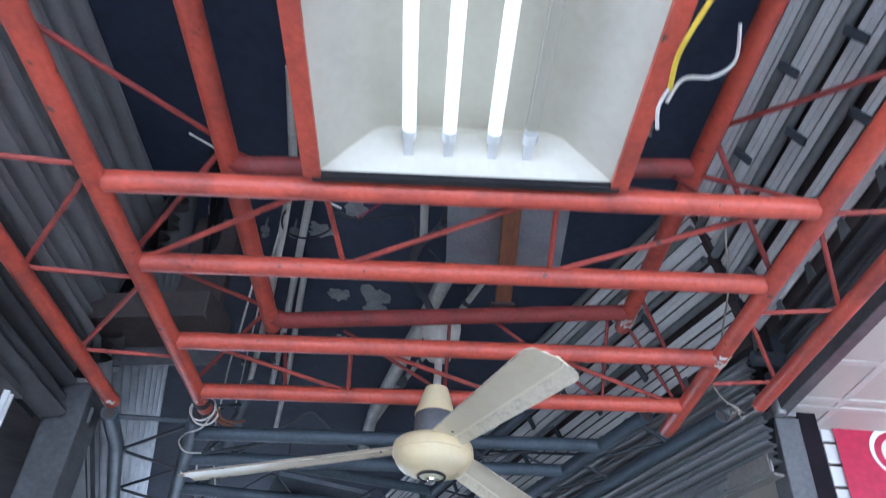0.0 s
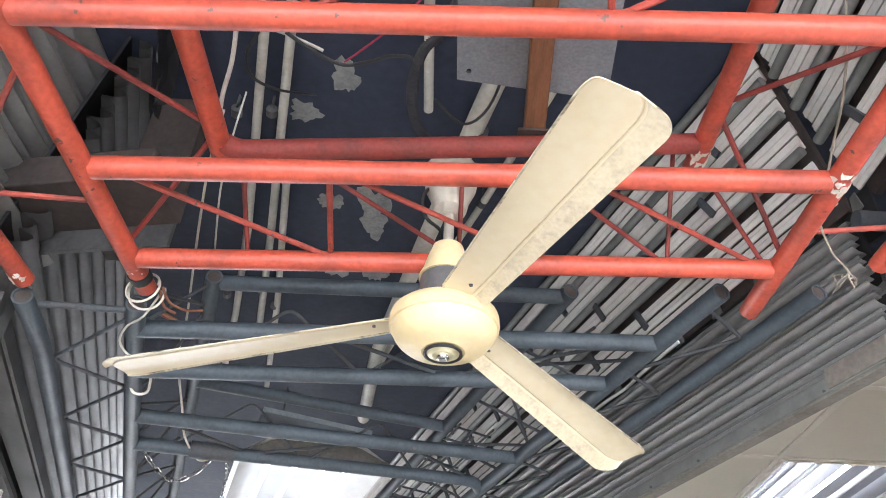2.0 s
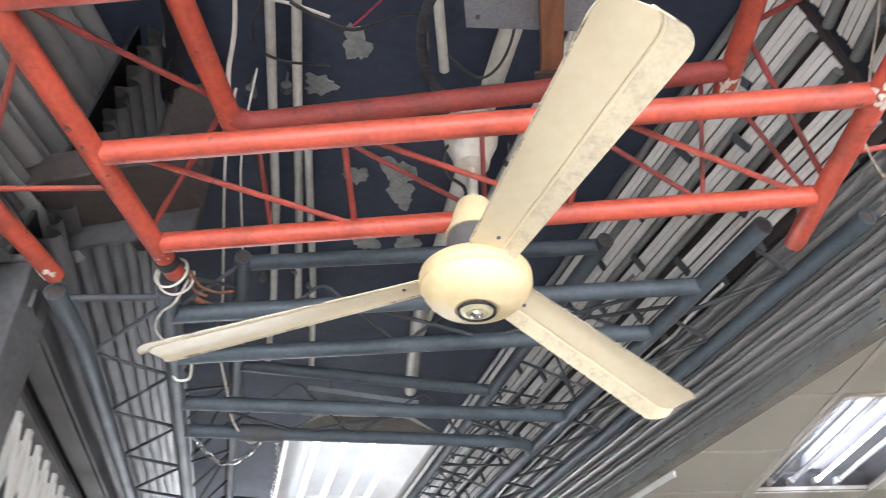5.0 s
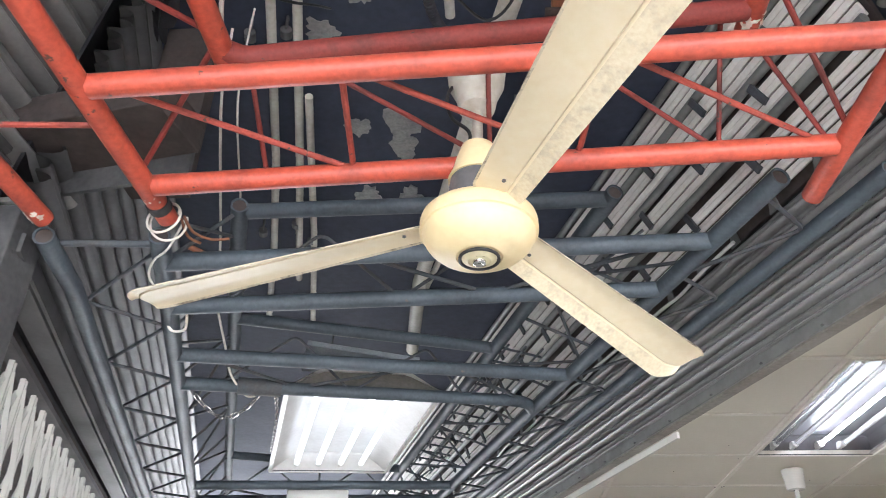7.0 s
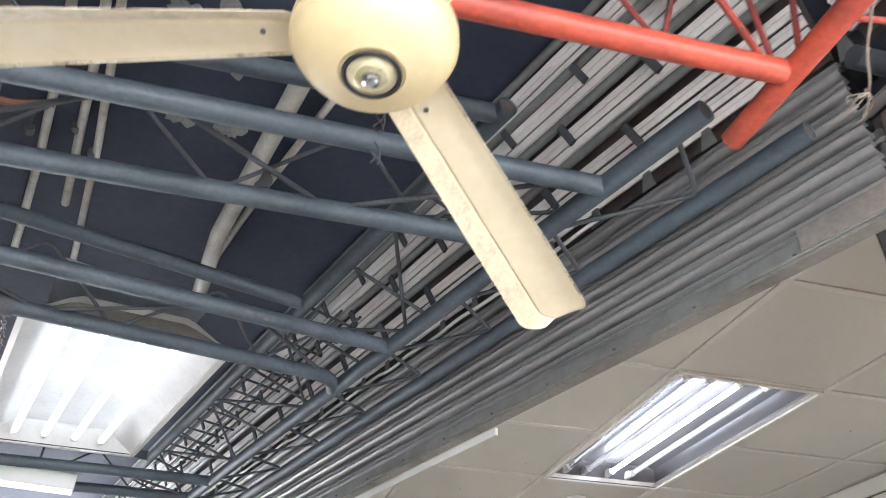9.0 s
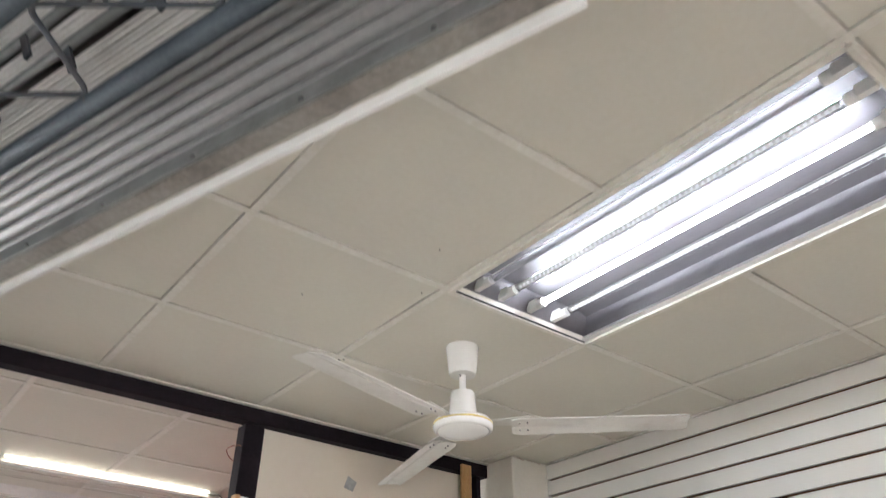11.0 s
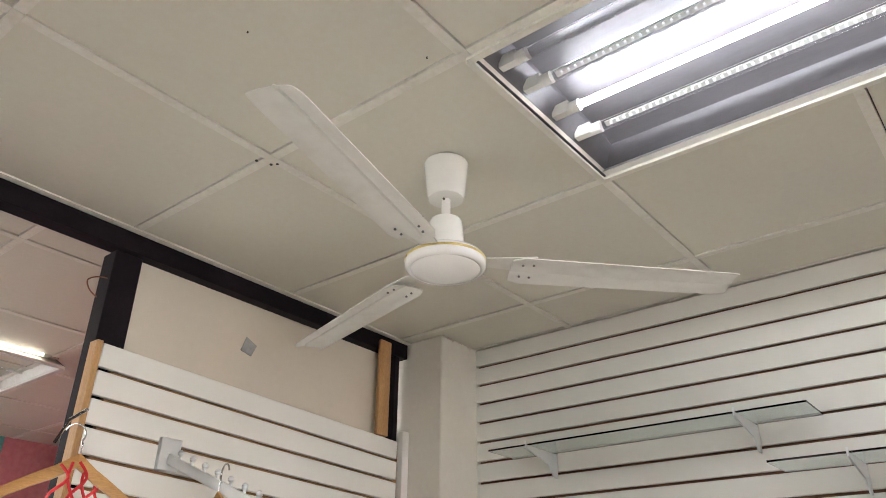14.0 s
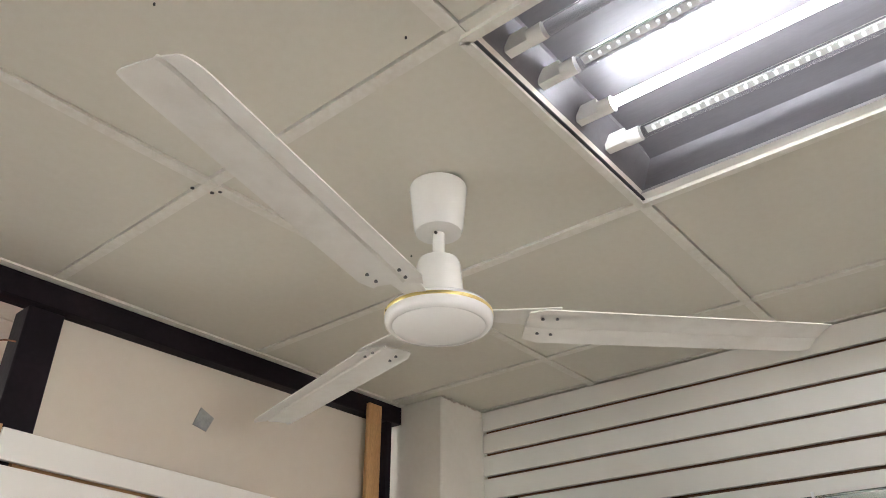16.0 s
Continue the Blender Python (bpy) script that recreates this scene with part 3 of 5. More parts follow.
# small mesh guard over the right flank of the grey truss
guard = thing("wire_guard", "dark welded bars over the grey truss flank", "wire mesh")
for k in range(14):
    s0 = 1.55 + k * 0.13
    part("bar", Shape().tube([far(0.50, s0, 2.955), far(0.70, s0 + 0.05, 2.955)], 0.005, 6), GREY_ROD, guard)
for n in (0.53, 0.60, 0.67):
    part("bar", Shape().tube([far(n, 1.5, 2.945), far(n, 3.4, 2.945)], 0.005, 6), GREY_ROD, guard)


# ---- ceiling fans ----
def blade_shape(r0, r1, w0, w1, z0, z1, pitch, crease, drop, corner, root=None):
    """A blade along +x: a flat face and a flange that turns down past the crease, in thin sheet."""
    sh = Shape()
    us = [0.93 * i / 18 for i in range(19)] + [0.93 + 0.07 * math.sin(k * math.pi / 20) for k in range(1, 11)]
    n = len(us) - 1
    rows = []
    for u in us:
        x = r0 + (r1 - r0) * u
        w = w0 + (w1 - w0) * u
        a, b = -w / 2, w / 2
        if u > 0.93:
            k = (u - 0.93) / 0.07
            a += corner * (1 - math.sqrt(max(0, 1 - k * k)))
            b -= corner * 0.3 * (1 - math.sqrt(max(0, 1 - k * k)))
        if u < 0.05:
            k = 1 - u / 0.05
            a += 0.012 * k * k
            b -= 0.012 * k * k
        z = z0 + (z1 - z0) * u
        c = a + (b - a) * crease
        row = []
        for y, dz in ((a, -drop), (a + (c - a) * 0.5, -drop * 0.35), (c - 0.004, 0.0), (c, 0.0035), (c + 0.004, 0.0), ((c + b) / 2, 0.001), (b - 0.005, 0.0), (b, -0.003)):
            row.append((x, -y, z + dz + y * math.tan(pitch)))
        rows.append(row)
    m = len(rows[0])
    top = [p for r in rows for p in r]
    bot = [(x, y, z - 0.0022) for x, y, z in top]
    k = len(top)
    f, rim, flange = [], [], []
    for i in range(n):
        for j in range(m - 1):
            if j < 2:
                flange += [len(f), len(f) + 1]
            if j == m - 2:
                rim += [len(f), len(f) + 1]
            f.append((i * m + j, (i + 1) * m + j, (i + 1) * m + j + 1, i * m + j + 1))
            f.append((k + i * m + j, k + i * m + j + 1, k + (i + 1) * m + j + 1, k + (i + 1) * m + j))
        rim += [len(f), len(f) + 1]
        f.append((i * m, k + i * m, k + (i + 1) * m, (i + 1) * m))
        f.append((i * m + m - 1, (i + 1) * m + m - 1, k + (i + 1) * m + m - 1, k + i * m + m - 1))
    for j in range(m - 1):
        f.append((j, j + 1, k + j + 1, k + j))
        f.append((n * m + j, k + n * m + j, k + n * m + j + 1, n * m + j + 1))
    sh.add(top + bot, f, True)
    return sh, rim, flange


def blade_part(parent, built, mats):
    """A blade with its own worn rim, and a flange whose darker colour holds its shade."""
    sh, rim, flange = built
    ob = part("blade", sh, mats[0], parent)
    for q in mats[1:]:
        ob.data.materials.append(q)
    for i in rim:
        ob.data.polygons[i].material_index = 1
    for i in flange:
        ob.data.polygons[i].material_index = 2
    return ob


FX, FY = -0.045, 0.135
fan = thing("ceiling_fan", "aged cream ceiling fan with three chipped metal blades", "ceiling fan", "", (FX, FY, 0))
part("canopy", Shape().lathe([(0.062, 2.96), (0.064, 2.935), (0.060, 2.90), (0.044, 2.862), (0.041, 2.845), (0.038, 2.832), (0.020, 2.822)]), PVC, fan, "yellowed white canopy cup")
part("downrod", Shape().tube([(0, 0, 2.95), (0, 0, 2.69)], 0.0115, 16), PVC, fan)
part("hook_bolt", Shape().tube([(-0.02, 0.0, 2.842), (0.02, 0.0, 2.842)], 0.004, 8), BLACK, fan)
part("motor_cover", Shape().lathe([(0.018, 2.735), (0.034, 2.728), (0.043, 2.70), (0.052, 2.665), (0.060, 2.648), (0.060, 2.643), (0.02, 2.643)]), CREAM, fan)
part("collar", Shape().lathe([(0.055, 2.648), (0.058, 2.625), (0.058, 2.575), (0.05, 2.552)]), STEEL, fan, "dark steel collar over the motor")
part("motor_housing", Shape().lathe([(0.045, 2.562), (0.092, 2.561), (0.104, 2.557), (0.1110, 2.550), (0.1135, 2.541), (0.1138, 2.525), (0.1132, 2.5205), (0.1085, 2.519), (0.1075, 2.5165), (0.1070, 2.511), (0.1030, 2.502), (0.096, 2.492), (0.086, 2.483), (0.070, 2.476), (0.055, 2.472), (0.044, 2.468), (0.043, 2.470)], seg=72), CREAM, fan)
part("cap_ring", Shape().lathe([(0.034, 2.470), (0.0395, 2.466), (0.0395, 2.462), (0.036, 2.461), (0.0335, 2.465)], seg=48), BLACK, fan, "black ring round the cap")
part("cap", Shape().lathe([(0.034, 2.469), (0.033, 2.464), (0.022, 2.459), (0.020, 2.461), (0.012, 2.461), (0.010, 2.456), (0.004, 2.454)], seg=32), CAP, fan, "yellowed bottom cap with a clear screw boss")
part("cap_screw", Shape().lathe([(0.013, 2.4585), (0.012, 2.4535), (0.008, 2.451), (0.006, 2.4525), (0.002, 2.4525)], seg=20), CHROME, fan, "shiny screw boss in the cap")
blades = []
for k in range(3):
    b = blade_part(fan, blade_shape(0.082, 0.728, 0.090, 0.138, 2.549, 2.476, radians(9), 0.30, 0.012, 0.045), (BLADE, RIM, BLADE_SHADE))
    b.matrix_basis = pose(0, 0, 0, 0, 0, -71.8 + 120 * k)
    part("screw", Shape().lathe([(0.004, -0.0045), (0.004, -0.002), (0.002, 0.0)], (0.15, 0.0, 2.541), 8), STEEL, b)

GX, GY = 1.536, 2.984
fan2 = thing("ceiling_fan", "white ceiling fan with three dusty blades and a gold band", "ceiling fan", "", (GX, GY, 0))
part("canopy", Shape().lathe([(0.055, CEIL - 0.001), (0.056, 2.828), (0.0545, 2.82), (0.046, 2.742), (0.043, 2.733), (0.015, 2.731)], seg=48), WHITE, fan2)
part("downrod", Shape().tube([(0, 0, 2.74), (0, 0, 2.65)], 0.0115, 16), WHITE, fan2)
part("bolt", Shape().tube([(-0.014, -0.004, 2.728), (0.014, 0.004, 2.728)], 0.003, 8), BLACK, fan2)
part("motor_cover", Shape().lathe([(0.015, 2.673), (0.037, 2.672), (0.040, 2.664), (0.046, 2.592), (0.02, 2.59)], seg=48), WHITE, fan2)
# Solid black ring that stands for the shade in the gap here.
part("collar", Shape().lathe([(0.036, 2.595), (0.036, 2.578), (0.02, 2.577)], seg=32), BLACK, fan2, "black ring giving the shade of the gap above the motor")
part("motor_housing", Shape().lathe([(0.03, 2.586), (0.070, 2.583), (0.088, 2.576), (0.0945, 2.568), (0.0958, 2.556), (0.0940, 2.546), (0.0885, 2.5405), (0.0845, 2.540), (0.0815, 2.5415), (0.078, 2.538), (0.050, 2.530), (0.02, 2.527), (0.002, 2.5265)], seg=64), WHITE, fan2)
part("gold_band", Shape().lathe([(0.0925, 2.567), (0.0958, 2.566), (0.0962, 2.561), (0.0950, 2.559)], seg=64), BRASS, fan2, "thin gold band")
for k in range(3):
    b = blade_part(fan2, blade_shape(0.155, 0.70, 0.112, 0.098, 2.556, 2.553, radians(4.6), 0.36, 0.006, 0.012), (PALE, PALE, PALE))
    b.matrix_basis = pose(0, 0, 0, 0, 0, 75.2 + 120 * k)
    sh = Shape()
    sh.hexa([(0.07, 0.018, 2.564), (0.215, 0.034, 2.5650), (0.215, -0.034, 2.5710), (0.07, -0.018, 2.566), (0.07, 0.018, 2.568), (0.215, 0.034, 2.5680), (0.215, -0.034, 2.5740), (0.07, -0.018, 2.570)])
    part("blade_iron", sh, PALE, b, "", 0.002)
    for sx, sy in ((0.18, -0.026), (0.18, 0.026), (0.205, -0.028), (0.205, 0.028)):
        part("rivet", Shape().lathe([(0.0032, -0.004), (0.0032, -0.0025), (0.0012, 0.0)], (sx, sy, 2.5535 - sy * math.tan(radians(4.6)) - 0.001), 8), STEEL, b)


# ---- fluorescent lights ----
def troffer(label, w, length, m, tubes, frame_mat, frame_w=0.018, rise=0.085, pan=None, tube_z=0.52, thin=0.013, inset=0.085, side=0.62):
    """A recessed light of width w along x and that length along y, its mouth at z 0: slanted reflector, sockets and tubes. tubes: (x, kind)."""
    top = tagged(new("fluorescent_light"), label, "light fixture", "fluorescent lights")
    sh = Shape()
    a, b, t = w / 2, length / 2, 0.0015
    pts = [(-a, 0.0), (-a * side, rise * 0.86), (-a * (side - 0.1), rise), (a * (side - 0.1), rise), (a * side, rise * 0.86), (a, 0.0)]
    k = len(pts)
    v = [(x, y, z + lift) for lift in (0, 0.004) for y in (-b, b) for x, z in pts]
    f = [(i, i + 1, k + i + 1, k + i) for i in range(k - 1)] + [(2 * k + i, 3 * k + i, 3 * k + i + 1, 2 * k + i + 1) for i in range(k - 1)]
    sh.add(v, f)
    for y, y2 in ((-b, -b + 0.045), (b, b - 0.045)):
        e = [(x, y, z) for x, z in pts[:1] + pts[-1:]] + [(pts[4][0], y2, rise * 0.86), (pts[1][0], y2, rise * 0.86)]
        sh.add(e + [(x, q, z + 0.002) for x, q, z in e], [(0, 1, 2, 3), (4, 7, 6, 5)])
        o = 0.004 if y > 0 else -0.004
        e = [(-a, y + o, 0.006), (a, y + o, 0.006), (pts[4][0], y2 + o, rise + 0.006), (pts[1][0], y2 + o, rise + 0.006)]
        part("end_cover", Shape().hexa(e + [(x, q + o * 0.5, z) for x, q, z in e]), LEDGE, top, "dull steel end cover")
        e = [(pts[1][0], y2, rise * 0.86), (pts[4][0], y2, rise * 0.86), (pts[3][0], y2, rise), (pts[2][0], y2, rise)]
        sh.add(e, [(0, 1, 2, 3)])
    part("reflector", sh, pan or REFLECTOR, top)
    # Black strip painting the dark line of shade inside the frame's end.
    part("gap_shade_strip", Shape().box(-a + 0.012, b - 0.0145, -0.003, a - 0.012, b - 0.009, 0.0), BLACK, top, "black strip giving the shade of the gap inside the frame")
    for p, q in (((-a, -b), (-a, b)), ((a, -b), (a, b)), ((-a, -b), (a, -b)), ((-a, b), (a, b))):
        # End bars of a wide frame are black, standing for a shaded gap.
        shut = frame_w > 0.03 and p[1] == q[1]
        part("frame_bar", Shape().beam((*p, -0.002), (*q, -0.002), 0.016 if shut else frame_w, 0.012), BLACK if shut else frame_mat, top)
    for x, kind in tubes:
        z = rise * tube_z
        mat = {"lit": LIT, "high": LIT_HIGH, "shop": LIT_SHOP, "old": LIT_OLD, "warm": LIT_WARM}.get(kind, CLEAR)
        tube = part("tube", Shape().tube([(x, -b + inset, z), (x, b - inset, z)], thin if kind == "shop" else 0.0130, 16), mat, top, {"lit": "glowing white tube", "high": "glowing white tube", "shop": "glowing white tube", "old": "glowing white tube", "warm": "glowing warm tube"}.get(kind, "unlit clear tube"))
        for sgn in (-1, 1):
            part("socket", Shape().tube([(x, sgn * (b - inset - 0.003), z), (x, sgn * (b - inset + 0.023), z)], 0.0145, 14).box(x - 0.009, min(sgn * (b - inset + 0.023), sgn * (b - 0.02)), z - 0.010, x + 0.009, max(sgn * (b - inset + 0.023), sgn * (b - 0.02)), z + 0.02), WHITE, top)
        if kind in ("led", "dim"):
            sh = Shape()
            sh.box(x - 0.006, -b + 0.1, z + 0.001, x + 0.006, b - 0.1, z + 0.003)
            part("led_board", sh, REFLECTOR, tube)
            sh = Shape()
            y = -b + 0.11
            while y < b - 0.11:
                sh.box(x - 0.002, y, z - 0.002, x + 0.002, y + 0.004, z + 0.001)
                y += 0.0165
            tagged(part("diode_row", sh, DIODE if kind == "led" else DIM, tube, "row of small white diodes"), kind="stuff")
    if pan is PAN:
        part("inner_lip", Shape().hexa([(a - 0.030, -b + 0.01, 0.001), (a - 0.009, -b + 0.01, -0.001), (a - 0.009, b - 0.01, -0.001), (a - 0.030, b - 0.01, 0.001), (a - 0.026, -b + 0.01, 0.004), (a - 0.009, -b + 0.01, 0.022), (a - 0.009, b - 0.01, 0.022), (a - 0.026, b - 0.01, 0.004)]), WHITE, top, "bright white lip along the reflector's edge")
    top.matrix_world = m
    return top


lamp_red = troffer("open fluorescent light with three lit tubes set in the red truss", 0.60, 1.22, pose(-0.025, -1.398, 2.722, 0, -2.2, 0),
                   [(-0.115, "old"), (-0.038, "old"), (0.048, "old"), (0.118, "off")], RED, 0.034, rise=0.10, pan=OLD_PAN)
p = far(0.025, 2.33, 2.79)
lamp_grey = troffer("bright fluorescent light hung by chains in the grey truss", 0.60, 1.20, Matrix.Translation(p) @ pose(0, 0, 0, 0, -4.0, 17.9),
                    [(-0.17, "lit"), (-0.06, "lit"), (0.055, "lit"), (0.16, "lit")], WHITE, tube_z=0.34, inset=0.055)
lamp_shop = troffer("recessed shop light with one lit tube and diode tubes", 0.575, 1.20, pose(1.5475, 2.105, CEIL - 0.002),
                    [(-0.20, "off"), (-0.105, "dim"), (0.016, "shop"), (0.12, "led")], TBAR, 0.016, pan=PAN, tube_z=0.36, thin=0.0085, side=0.9)
# Out of view: added to brighten the back wall and, by bounce, the ceiling.
troffer("added unseen light that brightens the slat-walled shop", 0.565, 1.20, pose(2.135, 0.3, CEIL - 0.002), [(-0.15, "high"), (-0.05, "high"), (0.05, "high"), (0.15, "high")], TBAR, 0.016)
lamp_next = troffer("open light box with a warm lit tube in the next shop", 0.62, 1.20, pose(1.10, 5.55, CEIL - 0.04, 0, 0, 90), [(-0.29, "warm"), (0.05, "dim")], WHITE)
# Three more lights outside the view, added to raise the ambient light.
troffer("unseen fluorescent light added in the arcade behind", 0.60, 1.20, pose(0, -3.4, 2.735), [(-0.12, "lit"), (-0.04, "lit"), (0.05, "lit"), (0.12, "lit")], RED)
troffer("unseen recessed light added in the first shop", 0.60, 1.20, pose(2.1, -1.2, CEIL - 0.002), [(-0.1, "lit"), (0.03, "lit"), (0.12, "lit")], TBAR)
troffer("unseen recessed light added in the shop across", 0.60, 1.20, pose(-3.4, -1.2, CEIL - 0.012), [(-0.1, "lit"), (0.03, "lit"), (0.12, "lit")], TBAR)

# ---- shop ceiling of metal panels ----
XL = [0.04, 0.624, 1.245, 1.842, 2.418, 2.70]
YL = [-0.9, -0.3, 0.3, 0.9, 1.5, 2.105, 2.705, 3.310, 3.925]


def panels(xs, ys, skip=(), cut=None):
    """Panels with recessed joints and flush rails between them; one mesh, cut by the shutter line."""
    sh, rails = Shape(), Shape()
    rnd = random.Random(5)
    for i in range(len(xs) - 1):
        for j in range(len(ys) - 1):
            if (i, j) in skip:
                continue
            g = 0.0125
            dz = rnd.uniform(0.0, 0.0015)
            x0, y0, x1, y1 = xs[i] + 0.0122, ys[j] + 0.0122, xs[i + 1] - 0.0155, ys[j + 1] - 0.0155
            low = [CEIL + dz + rnd.uniform(-0.0005, 0.0018) for q in range(4)]
            sh.hexa([(x0, y0, low[0]), (x1, y0, low[1]), (x1, y1, low[2]), (x0, y1, low[3]), (x0, y0, CEIL + 0.012), (x1, y0, CEIL + 0.012), (x1, y1, CEIL + 0.012), (x0, y1, CEIL + 0.012)])
    for i, x in enumerate(xs):
        for j in range(len(ys) - 1):
            if (i, j) in skip and (i - 1, j) in skip:
                continue
            rails.box(x - 0.012, ys[j] - 0.0112, CEIL - 0.002, x + 0.012, ys[j + 1] - 0.0128, CEIL + 0.02)
    for j, y in enumerate(ys):
        for i in range(len(xs) - 1):
            if (i, j) in skip and (i, j - 1) in skip:
                continue
            rails.box(xs[i] + 0.0128, y - 0.012, CEIL - 0.0022, xs[i + 1] - 0.0128, y + 0.012, CEIL + 0.02)
    lid = Shape().box(xs[0], ys[0], CEIL + 0.10, xs[-1], ys[-1], CEIL + 0.12)
    out = []
    for q in (sh, rails, lid):
        bm = bmesh.new()
        vs = [bm.verts.new(p) for p in q.v]
        for f in q.f:
            bm.faces.new([vs[i] for i in f])
        if cut:
            bmesh.ops.bisect_plane(bm, geom=bm.verts[:] + bm.edges[:] + bm.faces[:], plane_co=cut[0], plane_no=cut[1], clear_inner=True)
        bmesh.ops.recalc_face_normals(bm, faces=bm.faces)
        me = bpy.data.meshes.new("panels")
        bm.to_mesh(me)
        bm.free()
        out.append(me)
    return out


def shop_ceiling(name, xs, ys, skip, cut, label):
    me, rails, lid = panels(xs, ys, skip, cut)
    me.materials.append(TILE)
    rails.materials.append(TBAR)
    lid.materials.append(BLACK)
    tagged(new(name, me), label, "ceiling", "", "structure")
    tagged(new(name + "_rails", rails), "cream ceiling rails between the panels", "ceiling rail", "", "structure")
    tagged(new(name + "_lid", lid), "dark boards over the panelled ceiling", "ceiling", "", "structure")


CUT = (far(1.13, 0, 0), GN)
shop_ceiling("ceiling_shop", XL, YL, ((2, 4), (2, 5), (3, 1), (3, 2)), CUT, "cream metal ceiling panels with stains and flush rails")
shop_ceiling("ceiling_next_shop", [-0.7, -0.14, 0.46, 1.06, 1.66, 2.26, 2.70], [4.03, 4.25, 4.88, 5.5, 6.1, 6.7, 7.3, 7.9, 8.5], (), CUT, "pinkish cream ceiling panels of the next shop")
shop_ceiling("ceiling_first_shop", [1.10, 1.5, 2.1, 2.7, 3.3], [-4.2, -3.6, -3.0, -2.4, -1.8, -0.6, 0.0, 0.24], ((1, 4),), None, "cream metal ceiling panels of the first shop")
# Ceilings across are coloured dark so the unlit shops read as shade.
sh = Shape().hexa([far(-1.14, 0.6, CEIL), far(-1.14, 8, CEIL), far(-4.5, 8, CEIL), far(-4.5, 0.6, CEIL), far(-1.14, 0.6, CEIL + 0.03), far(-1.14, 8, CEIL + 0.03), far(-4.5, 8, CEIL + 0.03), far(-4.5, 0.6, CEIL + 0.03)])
setting("ceiling_shop_across", sh, BROWN, "ceiling of the closed shop across, its gloom in the colour", "ceiling")
setting("ceiling_shop_across_near", Shape().box(-5, -4, CEIL, -1.28, 0.3, CEIL + 0.03), BROWN, "ceiling of the closed near shop across, its gloom in the colour", "ceiling")
sh = Shape()
for x, y in ((1.228, 3.345), (1.262, 3.33), (1.27, 3.315)):
    sh.lathe([(0.004, CEIL - 0.003), (0.004, CEIL - 0.001), (0.001, CEIL - 0.0005)], (x, y, 0), 8)
for x, y in ((1.204, 2.77), (1.10, 2.55), (0.93, 3.0), (1.7, 3.2), (2.2, 1.8)):
    sh.lathe([(0.002, CEIL - 0.002), (0.0015, CEIL + 0.002)], (x, y, 0), 8)
tagged(part("rail_screws", sh, BLACK), "small dark screw holes in the ceiling rails", "screw", "", "stuff")

# ---- shop walls ----
BX = 2.69


def slat_wall(name, p, q, z_list, inward, label, thick=0.016, groove=GROOVE, fall=0.0):
    """Boards between dark grooves, each board a piece; they fall by that much from p to q."""
    p, q, inward = Vector((*p, 0)), Vector((*q, 0)), Vector((*inward, 0))
    sh = Shape()
    a, b = p - inward * 0.032, q - inward * 0.032
    z0, z1 = min(z_list), max(z_list)
    sag = Vector((0, 0, -fall))
    sh.beam(a + Vector((0, 0, (z0 + z1) / 2)), b + sag + Vector((0, 0, (z0 + z1) / 2)), 0.02, z1 - z0)
    wall = setting(name, sh, groove, label, "slat wall")
    for hi, lo in zip(z_list, z_list[1:]):
        g = 0.005
        bd = Shape().beam(p - inward * thick / 2 + Vector((0, 0, (hi + lo) / 2)), q + sag - inward * thick / 2 + Vector((0, 0, (hi + lo) / 2)), thick, hi - lo - 2 * g)
        o = part("board", bd, SLATBOARD, wall, "", 0.002)
    return wall


def steps(z_top, first, pitch, bottom):
    z = [z_top, first]
    while z[-1] - pitch > bottom:
        z.append(z[-1] - pitch)
    return z


slat_wall("wall_back", (BX, 0.2), (BX, 3.93), steps(2.832, 2.755, 0.0765, 0.0), (-1, 0), "white slatted display wall with dark grooves")
slat_wall("wall_partition", (1.2185, 3.905), (2.402, 3.905), steps(2.479, 2.404, 0.0755, 0.05), (0, -1), "white slatted partition with wood-coloured grooves", groove=GROOVE_PALE, fall=0.0495)
setting("wall_back_next_shop", Shape().box(BX + 0.02, 4.0, 0, BX + 0.1, 7.0, CEIL), PINK, "pink painted wall of the next shop", "wall")
setting("wall_pink_end", Shape().box(2.217, 7.0, 0, BX + 0.1, 7.1, CEIL), PINK, "pink painted wall face of the next shop", "wall")
setting("wall_teal", Shape().box(2.12, 7.0, 0, 2.215, 7.1, CEIL), TEAL, "teal painted wall strip of the next shop", "wall")
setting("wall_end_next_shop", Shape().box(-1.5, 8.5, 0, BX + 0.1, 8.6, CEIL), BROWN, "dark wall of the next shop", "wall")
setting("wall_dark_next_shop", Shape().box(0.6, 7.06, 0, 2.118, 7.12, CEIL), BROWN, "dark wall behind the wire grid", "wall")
grid = thing("wire_grid_panel", "white wire grid panel against the dark wall", "wire grid")
for k in range(16):
    part("wire", Shape().tube([(2.10 - k * 0.05, 7.04, 1.6), (2.10 - k * 0.05, 7.04, 2.72)], 0.004, 6), CHROME, grid)
for k in range(24):
    part("wire", Shape().tube([(1.33, 7.045, 1.60 + k * 0.047), (2.12, 7.045, 1.60 + k * 0.047)], 0.004, 6), CHROME, grid)
# steel window frame over the partition
wf = thing("window_frame", "black painted steel window frame over the partition", "window frame")
part("head_beam", Shape().box(-0.2, 3.925, 2.768, 2.47, 3.985, 2.828), DARKFRAME, wf, "", 0.003)
part("trim", Shape().box(-0.2, 3.905, 2.8285, 2.47, 3.945, 2.8335), TBAR, wf, "white ceiling edge trim")
part("post", Shape().box(1.2145, 3.947, 0, 1.299, 4.02, 2.768), DARKFRAME, wf, "", 0.004)
